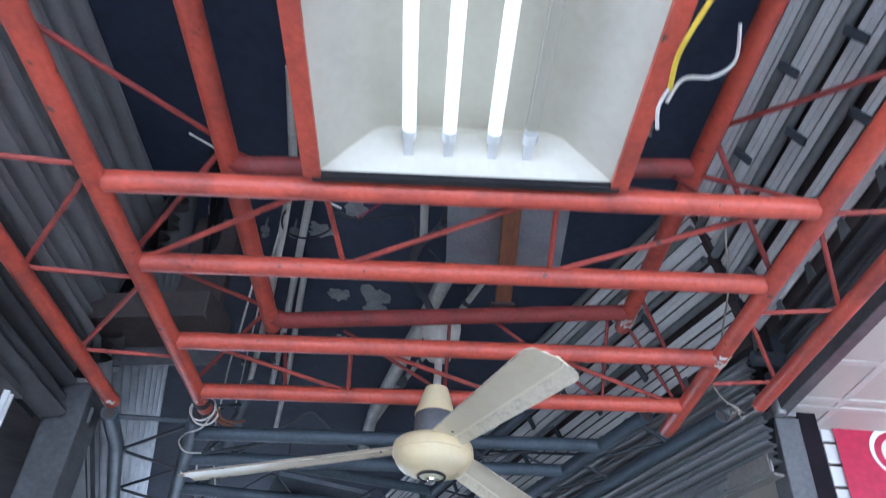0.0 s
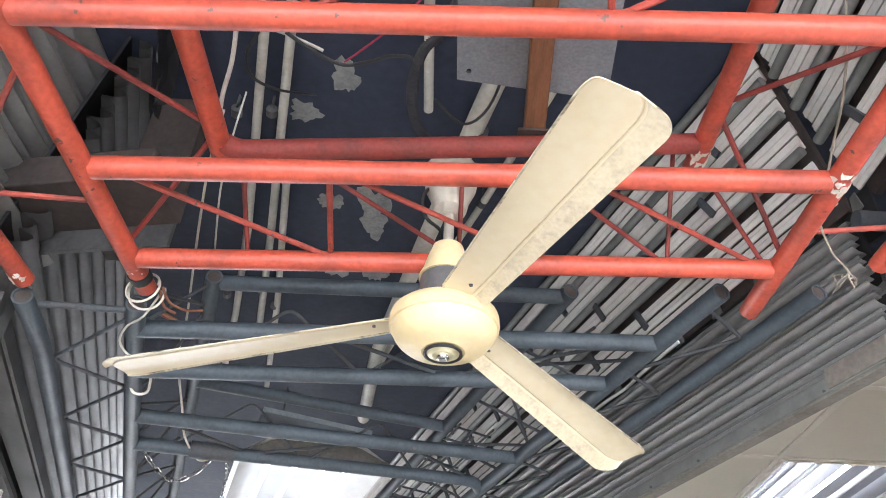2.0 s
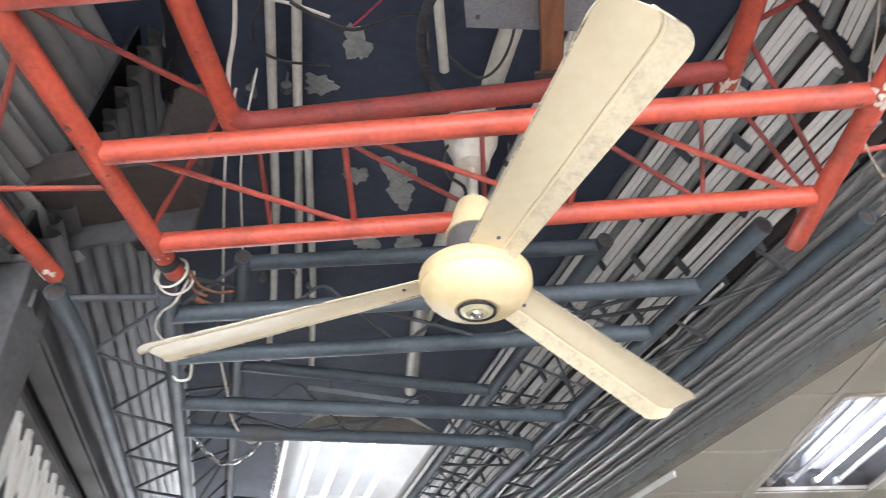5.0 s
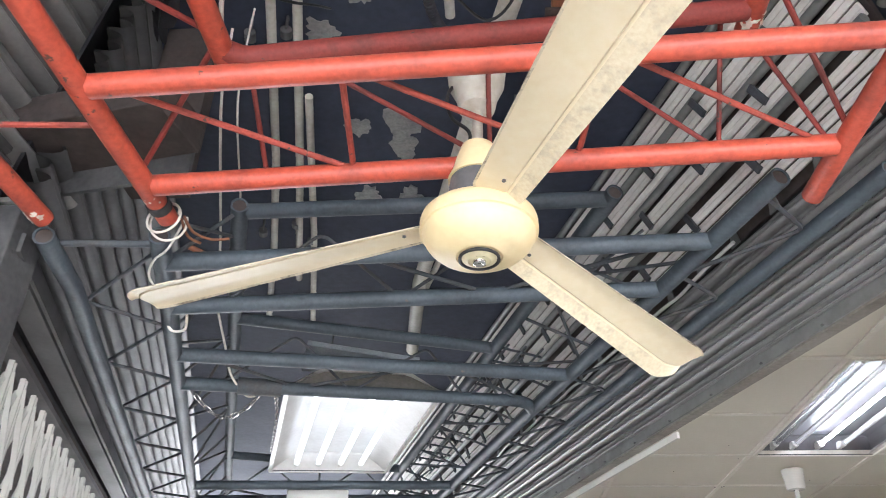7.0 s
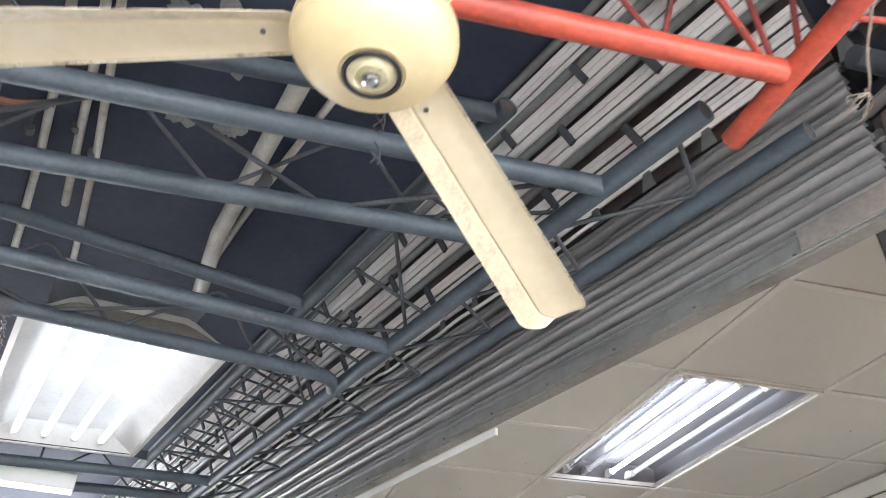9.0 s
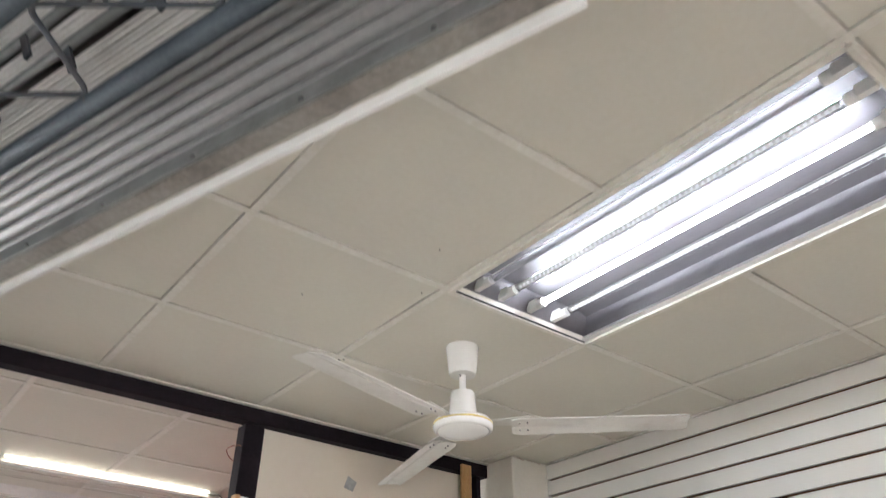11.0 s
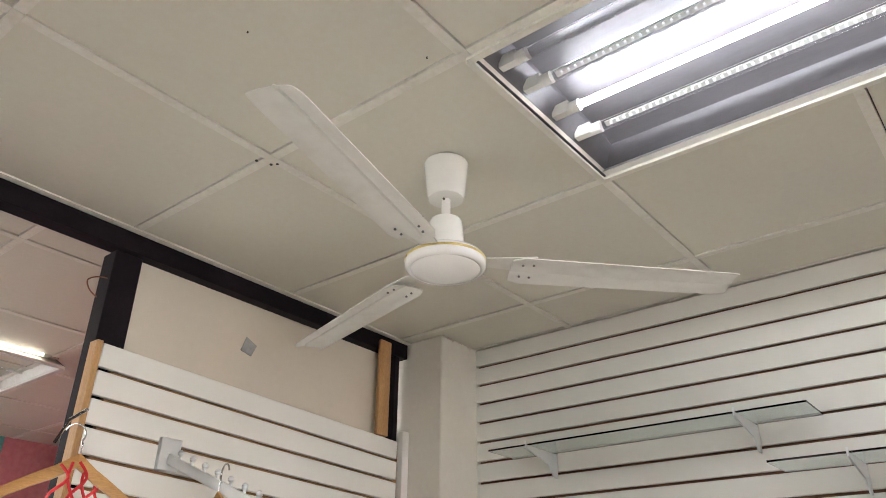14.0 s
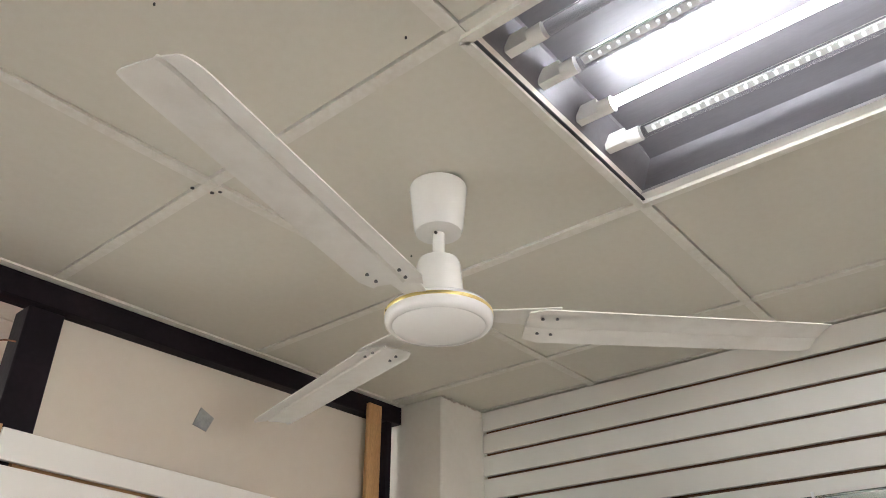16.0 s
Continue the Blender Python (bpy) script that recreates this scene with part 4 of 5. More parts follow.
part("post", Shape().box(2.398, 3.93, 0, 2.425, 3.97, 2.768), DARKFRAME, wf, "", 0.003)
part("edge_strip", Shape().box(1.2005, 3.906, 0, 1.2175, 3.946, 2.479), PALE_WOOD, wf, "raw board edge")
part("pane", Shape().box(1.300, 3.966, 2.38, 2.397, 3.973, 2.767), FROST, wf, "cream painted pane, dull and smeared")
part("tape_patch", Shape().hexa([(1.695, 3.9625, 2.600), (1.738, 3.9625, 2.590), (1.756, 3.9625, 2.630), (1.712, 3.9625, 2.650), (1.695, 3.9655, 2.600), (1.738, 3.9655, 2.590), (1.756, 3.9655, 2.630), (1.712, 3.9655, 2.650)]), PATCH, wf, "square of grey tape")
part("timber_batten", Shape().box(2.293, 3.908, 2.434, 2.352, 3.924, 2.802), PALE_WOOD, wf, "pale timber batten", 0.003)
part("side_panel", Shape().box(2.427, 3.90, 0, 2.462, 3.95, 2.47), SLATBOARD, wf, "white side panel", 0.003)
setting("pillar", Shape().box(2.464, 3.746, 0, 2.80, 3.99, CEIL - 0.001), PLASTER, "cream plastered pillar in the shop corner", "pillar", 0.006)
sh = Shape()
rnd = random.Random(3)
for k in range(14):
    c = Vector((2.47 + rnd.uniform(0, 0.2), 3.744, CEIL - 0.006 + rnd.uniform(-0.004, 0.002)))
    sh.lathe([(0.002, -0.003), (0.005 + rnd.uniform(0, 0.005), 0.0), (0.002, 0.004)], c, 6)
tagged(part("plaster_crumbs", sh, CHIP), "crumbled plaster where the pillar meets the ceiling", "plaster", "", "stuff")


# glass shelves on the back wall
def shelf(y0, y1, z, depth, brackets):
    top = thing("glass_shelf", "clear green-edged glass shelf on acrylic brackets", "shelf", "glass shelves")
    part("glass_plate", Shape().box(BX - depth, y0, z, BX - 0.012, y1, z + 0.006), SHELFGLASS, top)
    for y in brackets:
        sh = Shape()
        c = [(BX - 0.004, z - 0.001), (BX - depth - 0.015, z - 0.001), (BX - depth - 0.015, z + 0.012), (BX - depth - 0.022, z + 0.012), (BX - depth - 0.022, z - 0.012), (BX - 0.06, z - 0.045), (BX - 0.03, z - 0.085), (BX - 0.004, z - 0.085)]
        k = len(c)
        sh.add([(x, y - 0.0025, q) for x, q in c] + [(x, y + 0.0025, q) for x, q in c], [tuple(range(k)), tuple(reversed(range(k, 2 * k)))] + [(i, (i + 1) % k, k + (i + 1) % k, k + i) for i in range(k)])
        part("bracket", sh, ACRYLIC, top)


shelf(2.487, 3.56, 2.362, 0.185, (2.68, 3.39))
shelf(1.55, 2.62, 2.214, 0.185, (1.75, 2.41))

# ---- under the slab: patches, pipes, plate, timber, cables ----
def blotch(cx, cy, w, h, seed, z=TOP - 0.004):
    """A ragged patch of bare plaster."""
    rnd = random.Random(seed)
    n = 26
    ring = []
    for k in range(n):
        a = k * 2 * math.pi / n
        r = 1 + rnd.uniform(-0.28, 0.22) + 0.15 * math.sin(3 * a + seed)
        ring.append((cx + w / 2 * r * math.cos(a), cy + h / 2 * r * math.sin(a)))
    sh = Shape()
    v = [(x, y, z) for x, y in ring] + [(x, y, TOP + 0.001) for x, y in ring]
    sh.add(v, [tuple(range(n)), tuple(reversed(range(n, 2 * n)))] + [(i, (i + 1) % n, n + (i + 1) % n, n + i) for i in range(n)])
    return tagged(part("plaster_patch", sh, PATCH), "ragged bare plaster patch on the dark slab", "plaster patch", "patches on the slab")


for k, q in enumerate(((-0.42, 0.52, 0.09, 0.14), (-0.58, 0.69, 0.11, 0.10), (-0.36, 1.20, 0.12, 0.24), (-0.53, 1.19, 0.11, 0.10), (-0.36, 1.34, 0.11, 0.16),
                       (-0.56, 1.66, 0.12, 0.14), (-0.37, 1.68, 0.11, 0.15), (0.62, -0.05, 0.10, 0.18))):
    blotch(*q, k, TOP - 0.003 - 0.0008 * k)


def pipe(pts, r, mat=PVC, name="pipe", label="dusty white plastic pipe under the slab", cat="pipe", clips=()):
    top = tagged(part(name, Shape().tube(pts, r, 16), mat), label, cat, "pipes under the slab")
    for c in clips:
        a, b = Vector(pts[0]).lerp(Vector(pts[-1]), c - 0.006), Vector(pts[0]).lerp(Vector(pts[-1]), c + 0.006)
        part("pipe_clip", Shape().tube([a, b], r + 0.003, 16).box(a.x - 0.003, a.y - 0.008, a.z, a.x + 0.003, a.y + 0.008, TOP), STEEL, top)
    return top


ZP = 3.66
pipe([(-0.595, -0.25, ZP), (-0.64, 0.25, ZP), (-0.885, 1.30, ZP), (-1.08, 2.02, ZP), (-1.30, 2.75, ZP)], 0.0165, clips=(0.3, 0.7))
pipe([(-0.50, -0.25, ZP), (-0.555, 0.24, ZP), (-0.80, 1.36, ZP), (-1.02, 2.3, ZP)], 0.0165, clips=(0.35, 0.8))
pipe([(-0.66, 0.91, ZP - 0.035), (-0.84, 1.85, ZP - 0.035), (-1.06, 2.85, ZP - 0.035)], 0.015, clips=(0.5,))
pipe([(-0.135, -0.3, ZP), (-0.133, 0.60, ZP)], 0.0165, clips=(0.6,))
pipe([(0.11, 0.30, 3.60), (0.03, 0.60, 3.60), (-0.38, 2.26, 3.60), (-0.50, 3.1, 3.60)], 0.036, label="thick white drain pipe under the slab", clips=(0.12, 0.55))
pipe([(0.30, 0.40, 3.64), (0.10, 1.02, 3.64), (-0.22, 1.95, 3.64), (-0.42, 2.6, 3.64)], 0.0145, clips=(0.3,))
pts = drape([(-0.02, -0.42, 3.10), (-0.065, -0.20, 3.08), (-0.12, -0.136, 3.06), (-0.146, -0.035, 3.05), (-0.135, 0.06, 3.04), (-0.10, 0.115, 3.03), (-0.07, 0.134, 2.98), (-0.05, 0.135, 2.94)], 14)
sh = Shape()
sh.tube(pts, 0.0095, 10)
for a, b in zip(pts[::1], pts[1::1]):
    d = (b - a) * 0.32
    sh.tube([a, a + d], 0.0125, 10)
tagged(part("corrugated_conduit", sh, CORD), "black corrugated conduit curving down to the fan", "conduit")
plate = thing("zinc_plate", "scuffed zinc plate lying over the red truss", "metal plate")
part("sheet", Shape().hexa([(-0.055, -0.45, 2.985), (0.262, -0.41, 2.985), (0.284, -0.088, 2.985), (-0.044, -0.125, 2.985), (-0.055, -0.45, 2.990), (0.262, -0.41, 2.990), (0.284, -0.088, 2.990), (-0.044, -0.125, 2.990)]), PLATE, plate)
part("screw", Shape().lathe([(0.005, 2.982), (0.005, 2.985), (0.002, 2.986)], (-0.02, -0.15, 0), 8), STEEL, plate)
timber = Shape().beam((0.098, -0.62, 2.955), (0.136, 0.03, 2.955), 0.046, 0.045)
tagged(part("timber_batten", timber, WOOD, None, "", 0.003), "brown timber batten lying on the red truss", "timber")
sh = Shape().box(0.095, -0.045, 2.925, 0.165, -0.015, 2.932)
tagged(part("steel_strap", sh, BROWN), "rusty strap under the timber batten", "strap")


def cable(pts, r, mat, label, n=6):
    return tagged(part("cable", Shape().tube(drape(pts, n), r, 8), mat), label, "cable", "loose cables")


cable([(-0.95, -0.02, 3.55), (-0.72, 0.10, 3.50), (-0.61, 0.12, 3.46), (-0.51, 0.14, 3.44), (-0.42, 0.17, 3.42)], 0.0045, WIRE_W, "white cable slung under the slab")
cable([(-0.52, 0.12, 3.43), (-0.44, 0.17, 3.41), (-0.365, 0.20, 3.40), (-0.29, 0.185, 3.40), (-0.22, 0.16, 3.40), (-0.16, 0.16, 3.38), (-0.15, 0.20, 3.30)], 0.0055, BLACK, "black cable slung under the slab")
cable([(-0.36, 0.19, 3.40), (-0.31, 0.16, 3.42), (-0.22, 0.10, 3.46), (-0.12, 0.04, 3.55), (0.0, -0.05, 3.65)], 0.003, WIRE_R, "thin dark red cable")
cable([(-0.50, -0.15, 3.45), (-0.55, 0.02, 3.34), (-0.60, 0.10, 3.31), (-0.60, 0.18, 3.31), (-0.545, 0.24, 3.33), (-0.50, 0.36, 3.45), (-0.5, 0.5, 3.6)], 0.004, BLACK, "black cable looped round the pipes")
cable([(-0.10, 0.22, 3.30), (-0.02, 0.28, 3.27), (0.05, 0.24, 3.30), (0.09, 0.15, 3.4), (0.1, 0.1, 3.715)], 0.004, BLACK, "black cable hanging below the slab")
cable([(-0.06, 0.13, 2.93), (-0.105, 0.12, 2.87), (-0.10, 0.14, 2.82), (-0.065, 0.15, 2.79), (-0.06, 0.14, 2.75)], 0.004, BLACK, "black fan lead beside the downrod")
cable([(-0.46, -0.42, 3.05), (-0.49, -0.26, 3.0), (-0.515, -0.16, 2.97), (-0.545, -0.085, 2.94), (-0.56, -0.02, 2.91)], 0.005, WIRE_W, "grubby white cable tied to the truss")
cable([(-0.70, 0.30, 3.3), (-0.72, 0.36, 3.14), (-0.78, 0.55, 3.10), (-0.86, 0.80, 3.10), (-0.92, 1.02, 3.02), (-0.93, 1.05, 2.9)], 0.004, WIRE_W, "grubby cord hanging over the grey truss")
cable([(-0.66, 0.32, 3.4), (-0.69, 0.40, 3.14), (-0.80, 0.80, 3.12), (-0.88, 1.1, 3.06)], 0.003, WIRE_W, "thin grey cord over the grey truss")
c0 = low_red(-0.758, 0.29)
loop = [c0 + Vector((0.040 * math.cos(a) - 0.004, 0.012 * math.sin(a * 0.7) + 0.03 * a / 9, 0.040 * math.sin(a) - 0.006)) for a in [k * 0.42 for k in range(32)]]
cable(loop + [c0 + Vector((-0.02, 0.10, -0.035)), c0 + Vector((-0.08, 0.16, -0.03)), c0 + Vector((-0.125, 0.24, -0.03)), c0 + Vector((-0.115, 0.30, -0.04)), c0 + Vector((-0.07, 0.33, -0.03))], 0.0029, WIRE_W, "white cable coiled round the truss joint", 4)
cable([c0 + Vector((0.04, 0.02, 0)), c0 + Vector((0.045, 0.07, -0.01)), c0 + Vector((0.07, 0.12, 0.0)), c0 + Vector((0.10, 0.15, 0.02))], 0.0035, WIRE_O, "brown cable ends at the truss joint")
cable([c0 + Vector((0.03, 0.03, 0)), c0 + Vector((0.03, 0.08, -0.015)), c0 + Vector((0.045, 0.12, -0.01))], 0.0035, WIRE_O, "brown cable end at the truss joint")
g0 = low_g_at(-0.915, 0.80)
cable([g0 + Vector((-0.03, -0.02, 0.0)), g0 + Vector((-0.02, 0.02, -0.032)), g0 + Vector((0.02, 0.02, -0.03)), g0 + Vector((0.035, -0.02, 0.0))], 0.004, WIRE_W, "white cable hanging round the grey tube")
cable([(-0.83, 0.60, 2.80), (-0.74, 0.66, 2.78), (-0.68, 0.70, 2.79), (-0.60, 0.69, 2.80)], 0.008, WIRE_O, "brown taped cable along the truss")
cable([(-0.95, 1.15, 2.9), (-0.93, 1.22, 2.8), (-0.92, 1.30, 2.72), (-0.90, 1.42, 2.69), (-0.88, 1.46, 2.70)], 0.004, WIRE_W, "grubby cord end hanging by the light")
cable([(0.70, -0.36, 3.1), (0.70, -0.31, 2.97), (0.757, -0.152, 2.95), (0.785, -0.03, 2.93), (0.794, 0.078, 2.86)], 0.0028, CORD_D, "pale rope hanging inside the red truss")
cable([(0.735, 0.02, 2.75), (0.755, 0.05, 2.745), (0.80, 0.11, 2.745), (0.85, 0.16, 2.75), (0.875, 0.19, 2.755)], 0.0024, CORD_D, "grubby wire end hanging from the truss")
sh = Shape()
rnd = random.Random(21)
for k in range(9):
    q = Vector((0.875, 0.19, 2.753))
    e = q + Vector((rnd.uniform(-0.02, 0.04), rnd.uniform(0.01, 0.07), rnd.uniform(-0.03, 0.01)))
    sh.tube(drape([q, q.lerp(e, 0.5) + Vector((rnd.uniform(-0.02, 0.02), rnd.uniform(-0.01, 0.01), rnd.uniform(-0.015, 0.015))), e], 5), 0.0017, 6)
tagged(part("frayed_wire", sh, CORD_D), "frayed grubby strands at the end of a wire", "wire")
# strands twisted round the grey cross tube behind the fan
sh = Shape()
for k in range(3):
    pts = []
    for i in range(14):
        u = i / 13
        a = u * 9 + k * 2.1
        pts.append((0.03 + 0.012 * math.cos(a) * (1 - u * 0.3), 0.55 + 0.02 * u + 0.012 * math.sin(a), 2.82 - 0.12 * u))
    sh.tube(drape(pts, 3), 0.0022, 6)
tagged(part("twisted_wire", sh, GREY_ROD), "dusty strands of wire twisted round the grey tube", "wire")
cable([(0.32, -1.6, 2.75), (0.325, -1.3, 2.73), (0.305, -1.227, 2.715), (0.292, -1.18, 2.708), (0.285, -1.13, 2.706), (0.292, -1.065, 2.708)], 0.0045, WIRE_Y, "yellow cable along the light")
cable([(0.292, -1.07, 2.708), (0.282, -1.03, 2.70), (0.290, -0.99, 2.69)], 0.0035, WIRE_W, "bare white cable end by the light")
cable([(0.41, -1.12, 2.82), (0.42, -1.06, 2.80), (0.39, -1.03, 2.79), (0.34, -1.02, 2.79), (0.315, -0.99, 2.76)], 0.0035, WIRE_W, "grey cable curling beside the light")
rnd = random.Random(8)
cable([far(1.050 + rnd.uniform(-0.008, 0.004), 0.75 + k * 0.12, 3.036 + rnd.uniform(-0.006, 0.008)) for k in range(28)], 0.0065, WHITE, "crumpled white cable lying along the shutter's top", 4)
cable([(1.216, 3.965, 2.68), (1.185, 3.957, 2.672), (1.155, 3.95, 2.65), (1.165, 3.95, 2.625), (1.19, 3.952, 2.61)], 0.002, WIRE_O, "thin brown wire curling from the window post")


def chain(pts, label, link=0.03):
    """Flat links along a line, each a piece, every second one turned."""
    top = thing("chain", label, "chain", "chains")
    line = drape(pts, 30)
    k, last = 0, line[0]
    for p in line[1:]:
        if (p - last).length < link * 0.8:
            continue
        d = (p - last).normalized()
        side = d.cross(Vector((0, 0, 1)))
        side = side.normalized() if side.length > 0.1 else Vector((1, 0, 0))
        up = side.cross(d)
        w = side if k % 2 else up
        mid = (p + last) / 2
        ring = [mid + d * (link * 0.58 * math.cos(a)) + w * (link * 0.25 * math.sin(a)) for a in [j * math.pi / 6 for j in range(13)]]
        part("link", Shape().tube(ring, 0.0018, 5, False), CHROME, top)
        last = p
        k += 1
    return top


l0, l1 = low_grey(-0.62, 1.575), low_grey(-0.36, 1.60)
chain([l0, l0.lerp(l1, 0.25) + Vector((0.0, 0.05, -0.07)), l0.lerp(l1, 0.5) + Vector((0, 0.06, -0.095)), l0.lerp(l1, 0.8) + Vector((0, 0.03, -0.06)), l1], "steel chain sagging below the grey truss")
chain([low_grey(-0.32, 1.62), far(-0.30, 1.80, 2.71), far(-0.292, 2.0, 2.68), far(-0.29, 2.3, 2.69)], "steel chain beside the hanging light", 0.026)
sh = Shape().tube([low_grey(-0.45, 1.585), low_grey(-0.30, 1.595)], 0.031, 12)
tagged(part("wire_wrap", sh, GREY_ROD), "wire wound round the grey tube", "wire")
setting("light_box_back", Shape().hexa([far(-0.22, 1.68, 2.93), far(0.22, 1.68, 2.91), far(0.22, 1.95, 2.93), far(-0.22, 1.95, 2.93), far(-0.22, 1.68, 2.95), far(0.22, 1.68, 2.93), far(0.22, 1.95, 2.95), far(-0.22, 1.95, 2.95)]), PLATE, "torn grey sheet over the hanging light", "sheet")

# ---- posts, beams and gates at the sides ----
setting("beam_left", Shape().beam((-1.45, 0.46, 3.04), (-0.80, 0.34, 3.04), 0.20, 0.10), BROWN, "dark rusty steel beam on the left", "beam", 0.004)
setting("beam_left_flange", Shape().beam((-1.45, 0.565, 2.97), (-0.80, 0.447, 2.97), 0.012, 0.10), STEEL, "thin steel flange below the beam", "beam")
setting("post_left", Shape().box(-1.25, 0.33, 0, -1.13, 0.45, 2.76), STEEL, "grey steel shutter post", "post", 0.004)
setting("post_left_cap", Shape().box(-1.26, 0.32, 2.762, -1.12, 0.46, 2.775), RIB, "dented metal cap on the post", "post cap")
setting("wall_stub_left", Shape().box(-1.10, 0.66, 3.05, -0.92, 0.72, TOP), BROWN, "dark ragged wall stub under the slab", "wall")
rag = Shape()
rows, cols = 16, 10
pts = []
for i in range(rows):
    for j in range(cols):
        u, w = i / (rows - 1), j / (cols - 1) - 0.5
        q = Vector((w * 3, u * 4, 0.3))
        width = 0.075 - 0.03 * u + 0.04 * noise.noise(Vector((u * 5, 0, 1)))
        pts.append((-0.90 + w * width + 0.03 * u + 0.02 * noise.noise(q), 0.16 + 0.10 * u + 0.035 * math.sin(w * 16 + u * 3) + 0.03 * noise.noise(q * 1.7), TOP - 0.005 - 0.45 * u - (0.08 * noise.noise(Vector((w * 9, 2, 0))) if i == rows - 1 else 0)))
f = [(i * cols + j, i * cols + j + 1, (i + 1) * cols + j + 1, (i + 1) * cols + j) for i in range(rows - 1) for j in range(cols - 1)]
rag.add(pts + [(x, y + 0.006, z) for x, y, z in pts], f + [tuple(rows * cols + k for k in reversed(q)) for q in f], True)
tagged(part("hanging_rag", rag, BLACK), "black rag of old wrapping hung from the slab", "rag")
setting("post_right", Shape().box(1.057, 0.335, 0, 1.135, 0.43, 2.81), STEEL, "grey steel shutter post", "post", 0.003)
setting("post_right_inner", Shape().box(1.1375, 0.345, 0, 1.20, 0.50, 2.86), DARKFRAME, "dark channel beside the steel post", "post", 0.003)
sh = Shape().box(1.045, 0.325, 2.812, 1.125, 0.40, 2.835)
sh.lathe([(0.018, 2.80), (0.022, 2.82), (0.015, 2.86)], (1.06, 0.30, 0), 10)
tagged(part("shutter_bracket", sh, RIB), "dented metal shutter bracket at the post", "bracket")
tagged(part("shutter_motor", Shape().tube([(1.00, 0.28, 2.99), (1.20, 0.28, 2.99)], 0.026, 18), GREY_ROD), "dark shutter drum end beside the truss", "motor")
# edge of the first shop's ceiling
setting("trim_first_shop", Shape().box(1.055, -4.0, 2.812, 1.095, 0.38, 2.872), STEEL, "grey steel edge of the first shop's ceiling", "trim", 0.003)
setting("trim_first_shop_lip", Shape().box(1.02, -4.0, 2.877, 1.054, 0.38, 2.884), RIB, "galvanised lip beside the ceiling edge", "trim")
slat_wall("wall_first_shop", (1.268, 0.46), (3.3, 0.46), steps(2.868, 2.79, 0.0765, 0.0), (0, -1), "white slatted wall in the first shop")
banner = thing("banner", "crimson cloth banner with a pale ring on the slat wall", "banner")
part("cloth", Shape().box(1.305, 0.446, 2.05, 2.15, 0.449, 2.86), BANNER, banner)
sh = Shape()
for rr, cx, cz in ((0.088, 1.50, 2.765), (0.055, 1.505, 2.76)):
    n = 40
    v = []
    for k in range(n):
        a = k * 2 * math.pi / n
        for q in (rr, rr - 0.014 - 0.006 * math.sin(a)):
            v.append((cx + q * math.cos(a), 0.4425, cz + q * math.sin(a)))
            v.append((cx + q * math.cos(a), 0.4445, cz + q * math.sin(a)))
    f = []
    for k in range(n):
        a, b = 4 * k, 4 * ((k + 1) % n)
        f += [(a, b, b + 2, a + 2), (a + 1, a + 3, b + 3, b + 1), (a, a + 1, b + 1, b), (a + 2, b + 2, b + 3, a + 3)]
    sh.add(v, f)
part("ring_mark", sh, WHITE, banner, "pale ring-shaped mark")
part("eyelet", Shape().tube([(1.328, 0.4425, 2.843), (1.328, 0.4455, 2.843)], 0.009, 14), CHROME, banner)


def folding_gate(at, s0, count, length):
    """Paired uprights with crossed bars between them, under a head rail."""
    gate = thing("folding_gate", "white folding lattice gate with paired uprights", "gate", "folding gates")
    for k in range(count):
        u = s0 + k * 0.15
        for d in (0.0, 0.022):
            part("upright", Shape().beam(at(0, u + d, 0.02), at(0, u + d, 2.60), 0.008, 0.016, GN), WHITE, gate)
        for j in range(9):
            z = 2.56 - j * 0.29
            if k < count - 1:
                part("lattice_bar", Shape().beam(at(0.009, u, z), at(0.009, u + 0.16, z - 0.26), 0.004, 0.016, GN), WHITE, gate)
                part("lattice_bar", Shape().beam(at(-0.009, u, z - 0.26), at(-0.009, u + 0.16, z), 0.004, 0.016, GN), WHITE, gate)
    part("head_rail", Shape().beam(at(0, s0 - 0.06, 2.605), at(0, s0 + length, 2.605), 0.05, 0.02), RIB_SHADED, gate, "galvanised head rail")


folding_gate(lambda n, u, z: far(-1.075 + n, u, z), 0.96, 15, 6.0)
folding_gate(lambda n, u, z: Vector((-1.22 + n, u, z)), -1.9, 14, 2.0)
setting("lip_left", Shape().beam(far(-1.0, 0.68, 2.645), far(-1.0, 7.2, 2.645), 0.07, 0.014).beam(far(-0.955, 0.68, 2.668), far(-0.955, 7.2, 2.668), 0.010, 0.05), RIB_SHADED, "grey metal bottom rail of the shutter across", "rail")
# Coloured dark to give the gloom seen through the gate.
setting("wall_behind_gate", Shape().beam(far(-1.75, -0.5, 1.4), far(-1.75, 8, 1.4), 0.1, 2.85), BROWN, "wall inside the closed shop, its gloom in the colour", "wall")

setting("trim_loose", Shape().beam(far(1.108, 1.35, 2.598), far(1.108, 3.9, 2.598), 0.010, 0.024), WHITE, "loose white edge trim below the shutter rail", "trim")

box_lamp = thing("junction_box", "small white box hung under the grey truss", "box")
part("case", Shape().beam((-1.123, 2.949, 2.70), (-0.808, 3.016, 2.70), 0.10, 0.07), WHITE, box_lamp, "", 0.004)
part("hanger_rod", Shape().tube([(-0.966, 2.982, 2.72), (-0.966, 2.982, TOP)], 0.005, 8), GREY_ROD, box_lamp)

# ---- display arm and hangers in the shop ----
arm = thing("display_arm", "clear display arm with pegs on the slatted partition", "display arm")
part("back_plate", Shape().box(1.430, 3.889, 2.172, 1.494, 3.9045, 2.260), ACRYLIC, arm, "clear hook plate", 0.002)
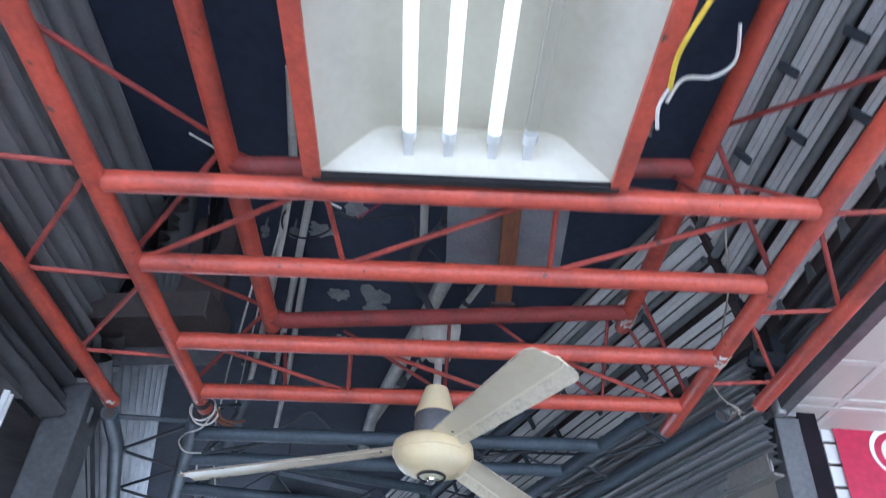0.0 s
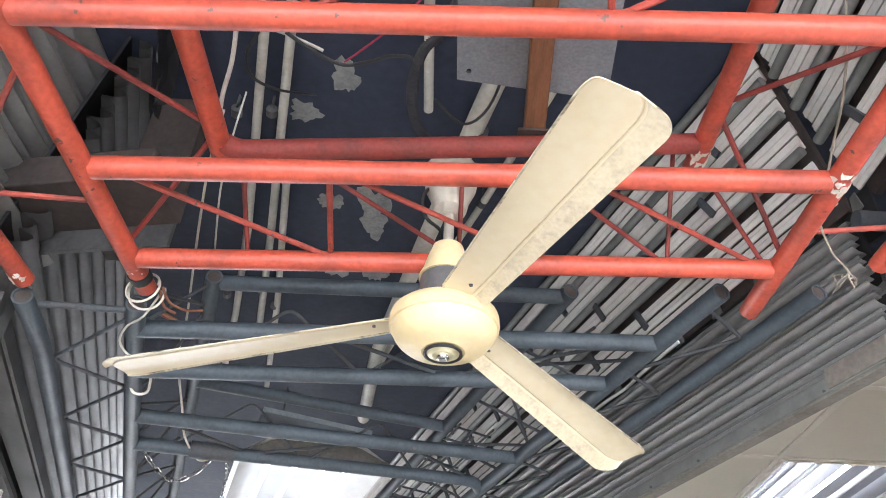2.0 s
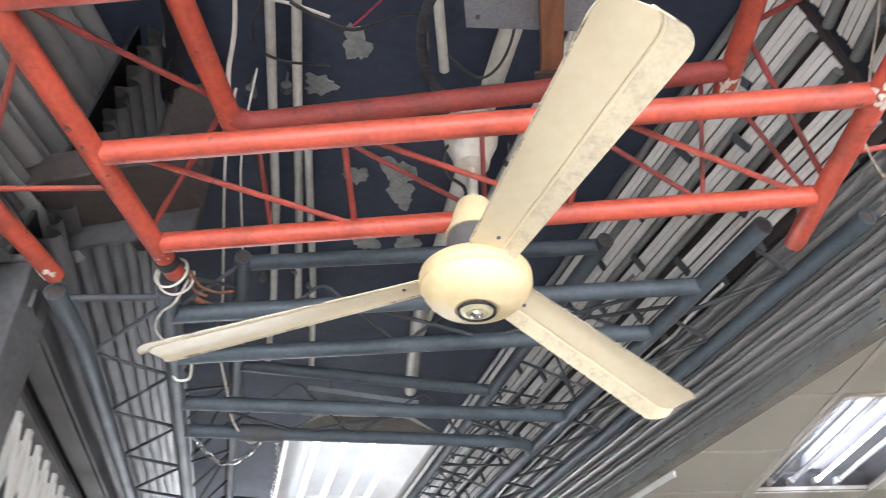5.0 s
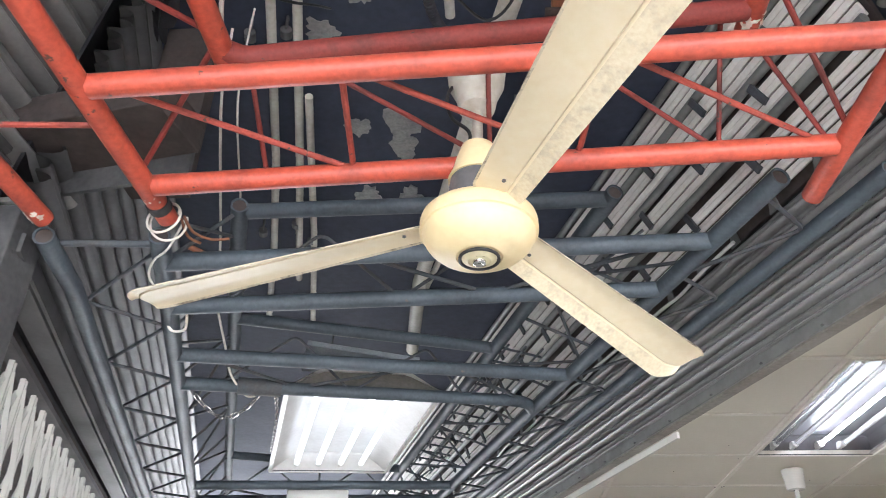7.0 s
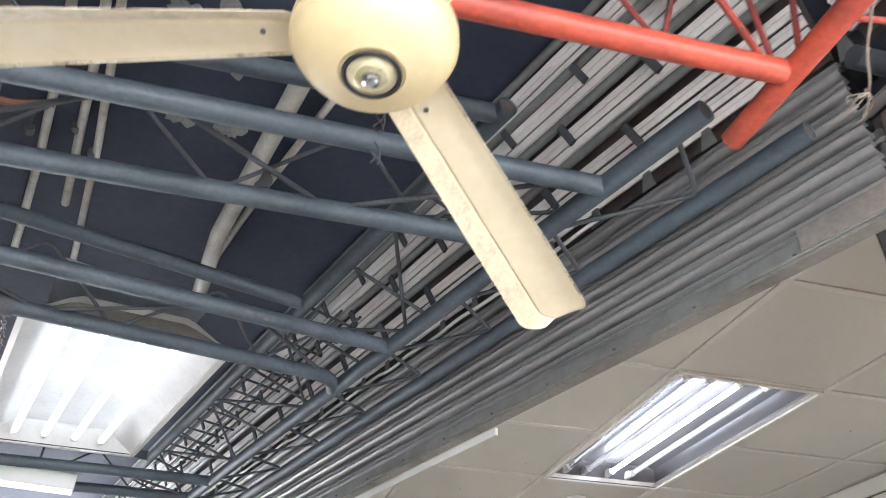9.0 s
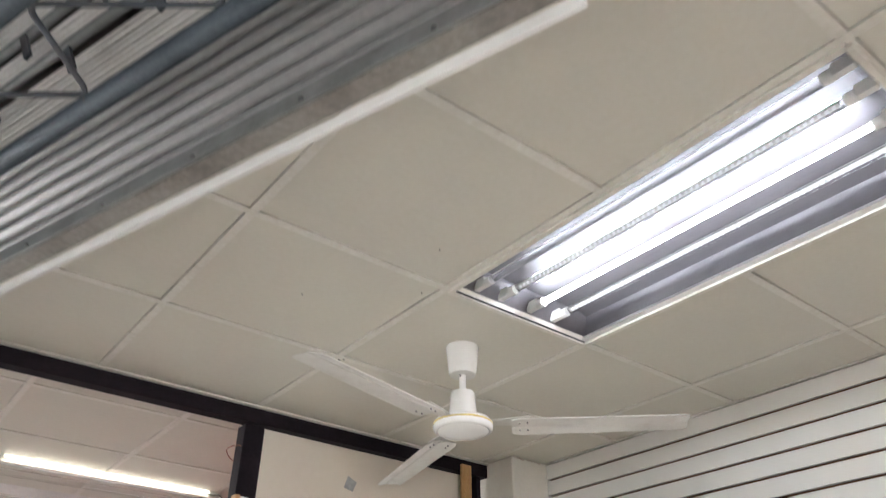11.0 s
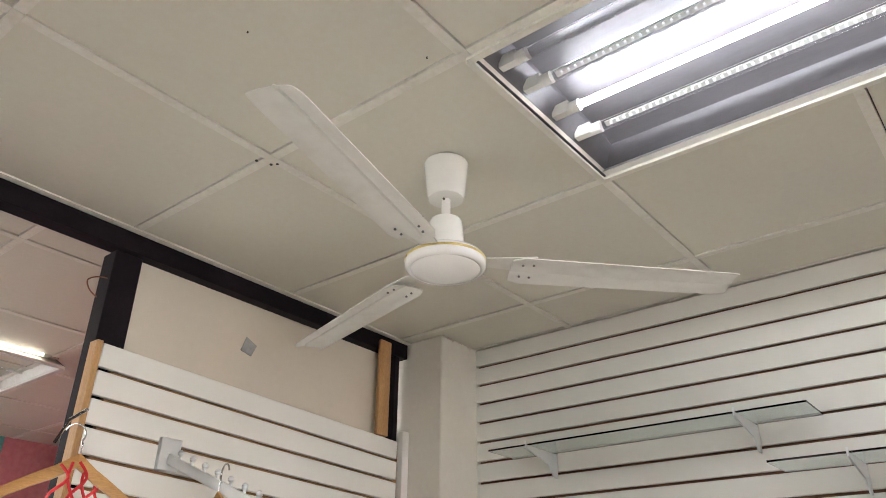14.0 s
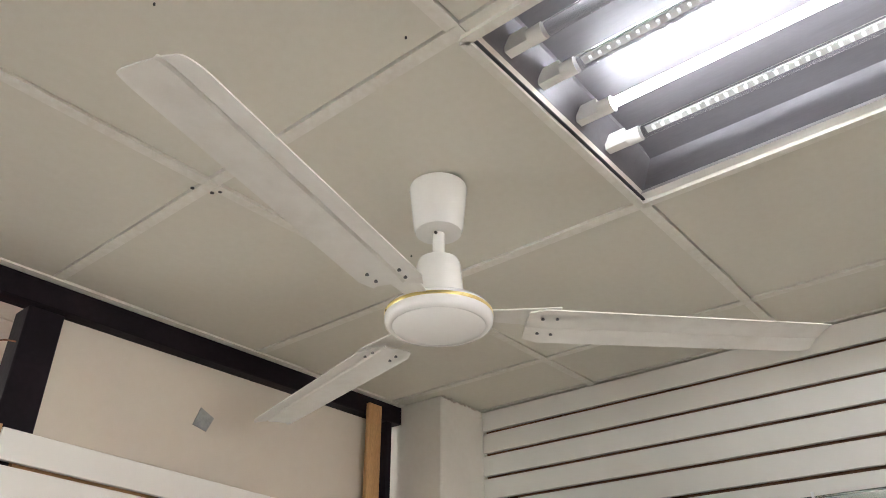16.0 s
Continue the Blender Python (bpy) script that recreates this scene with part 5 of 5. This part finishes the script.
a0, a1 = Vector((1.462, 3.89, 2.205)), Vector((1.475, 3.45, 2.03))
part("rod", Shape().beam(a0, a1, 0.012, 0.026), ACRYLIC, arm)
for k in range(7):
    q = a0.lerp(a1, 0.12 + k * 0.13)
    part("peg", Shape().tube([q, q + Vector((0, 0, 0.022))], 0.004, 8).lathe([(0.002, 0.02), (0.008, 0.026), (0.008, 0.032), (0.002, 0.038)], q, 10), ACRYLIC, arm)


def hanger(m, half, label):
    top = tagged(new("clothes_hanger"), label, "hanger", "hangers")
    for sgn in (-1, 1):
        pts = [(sgn * half * u, 0, -0.012 - 0.125 * u ** 1.2 + 0.012 * math.exp(-(u * 9) ** 2)) for u in [k / 10 for k in range(11)]]
        sh = Shape()
        v = []
        for i, (x, y, z) in enumerate(pts):
            w = 0.022 - 0.006 * i / 10
            v += [(x, -0.007, z - w), (x, 0.007, z - w), (x, 0.008, z), (x, 0.004, z + w * 0.45), (x, -0.004, z + w * 0.45), (x, -0.008, z)]
        f = [(6 * i + j, 6 * i + (j + 1) % 6, 6 * i + 6 + (j + 1) % 6, 6 * i + 6 + j) for i in range(10) for j in range(6)] + [(0, 5, 4, 3, 2, 1), (60, 61, 62, 63, 64, 65)]
        sh.add(v, f, True)
        part("shoulder", sh, HANGER, top)
    hook = [(0, 0, -0.005), (0, 0, 0.028)] + [(-0.022 + 0.022 * math.cos(a), 0, 0.05 + 0.024 * math.sin(a)) for a in [-0.6 + j * 0.35 for j in range(11)]]
    part("hook", Shape().tube(drape(hook, 3), 0.0022, 8), CHROME, top, "bent chrome hook")
    top.matrix_world = m
    return top


hanger(pose(1.125, 3.70, 2.128, 0, 3, -26), 0.205, "varnished wooden hanger with red straps tied on")
hanger(pose(1.462, 3.64, 2.085, 0, 0, 78), 0.205, "varnished wooden hanger on the display arm")
tagged(part("peg_rail", Shape().tube([(1.16, 3.92, 2.20), (1.085, 3.70, 2.208), (1.07, 3.6, 2.21)], 0.004, 8), CHROME), "thin chrome peg on the post", "peg")
straps = thing("ribbon_straps", "shiny red ribbon straps looped over the hanger", "ribbon")
for k, (dx, dz, l) in enumerate(((-0.05, -0.045, 0.10), (-0.02, -0.035, 0.14), (0.0, -0.03, 0.12), (0.02, -0.035, 0.15), (0.045, -0.042, 0.10), (0.06, -0.05, 0.13))):
    p = Vector((1.125 + dx, 3.69 + 0.4 * dx, 2.128 + dz + 0.02))
    part("strap", Shape().tube(drape([p, p + Vector((0.012 * (-1) ** k, -0.02, -l * 0.3)), p + Vector((-0.02 * (-1) ** k, -0.012, -l * 0.7)), p + Vector((0.01, -0.01, -l))], 4), 0.0035, 6), RIBBON, straps)
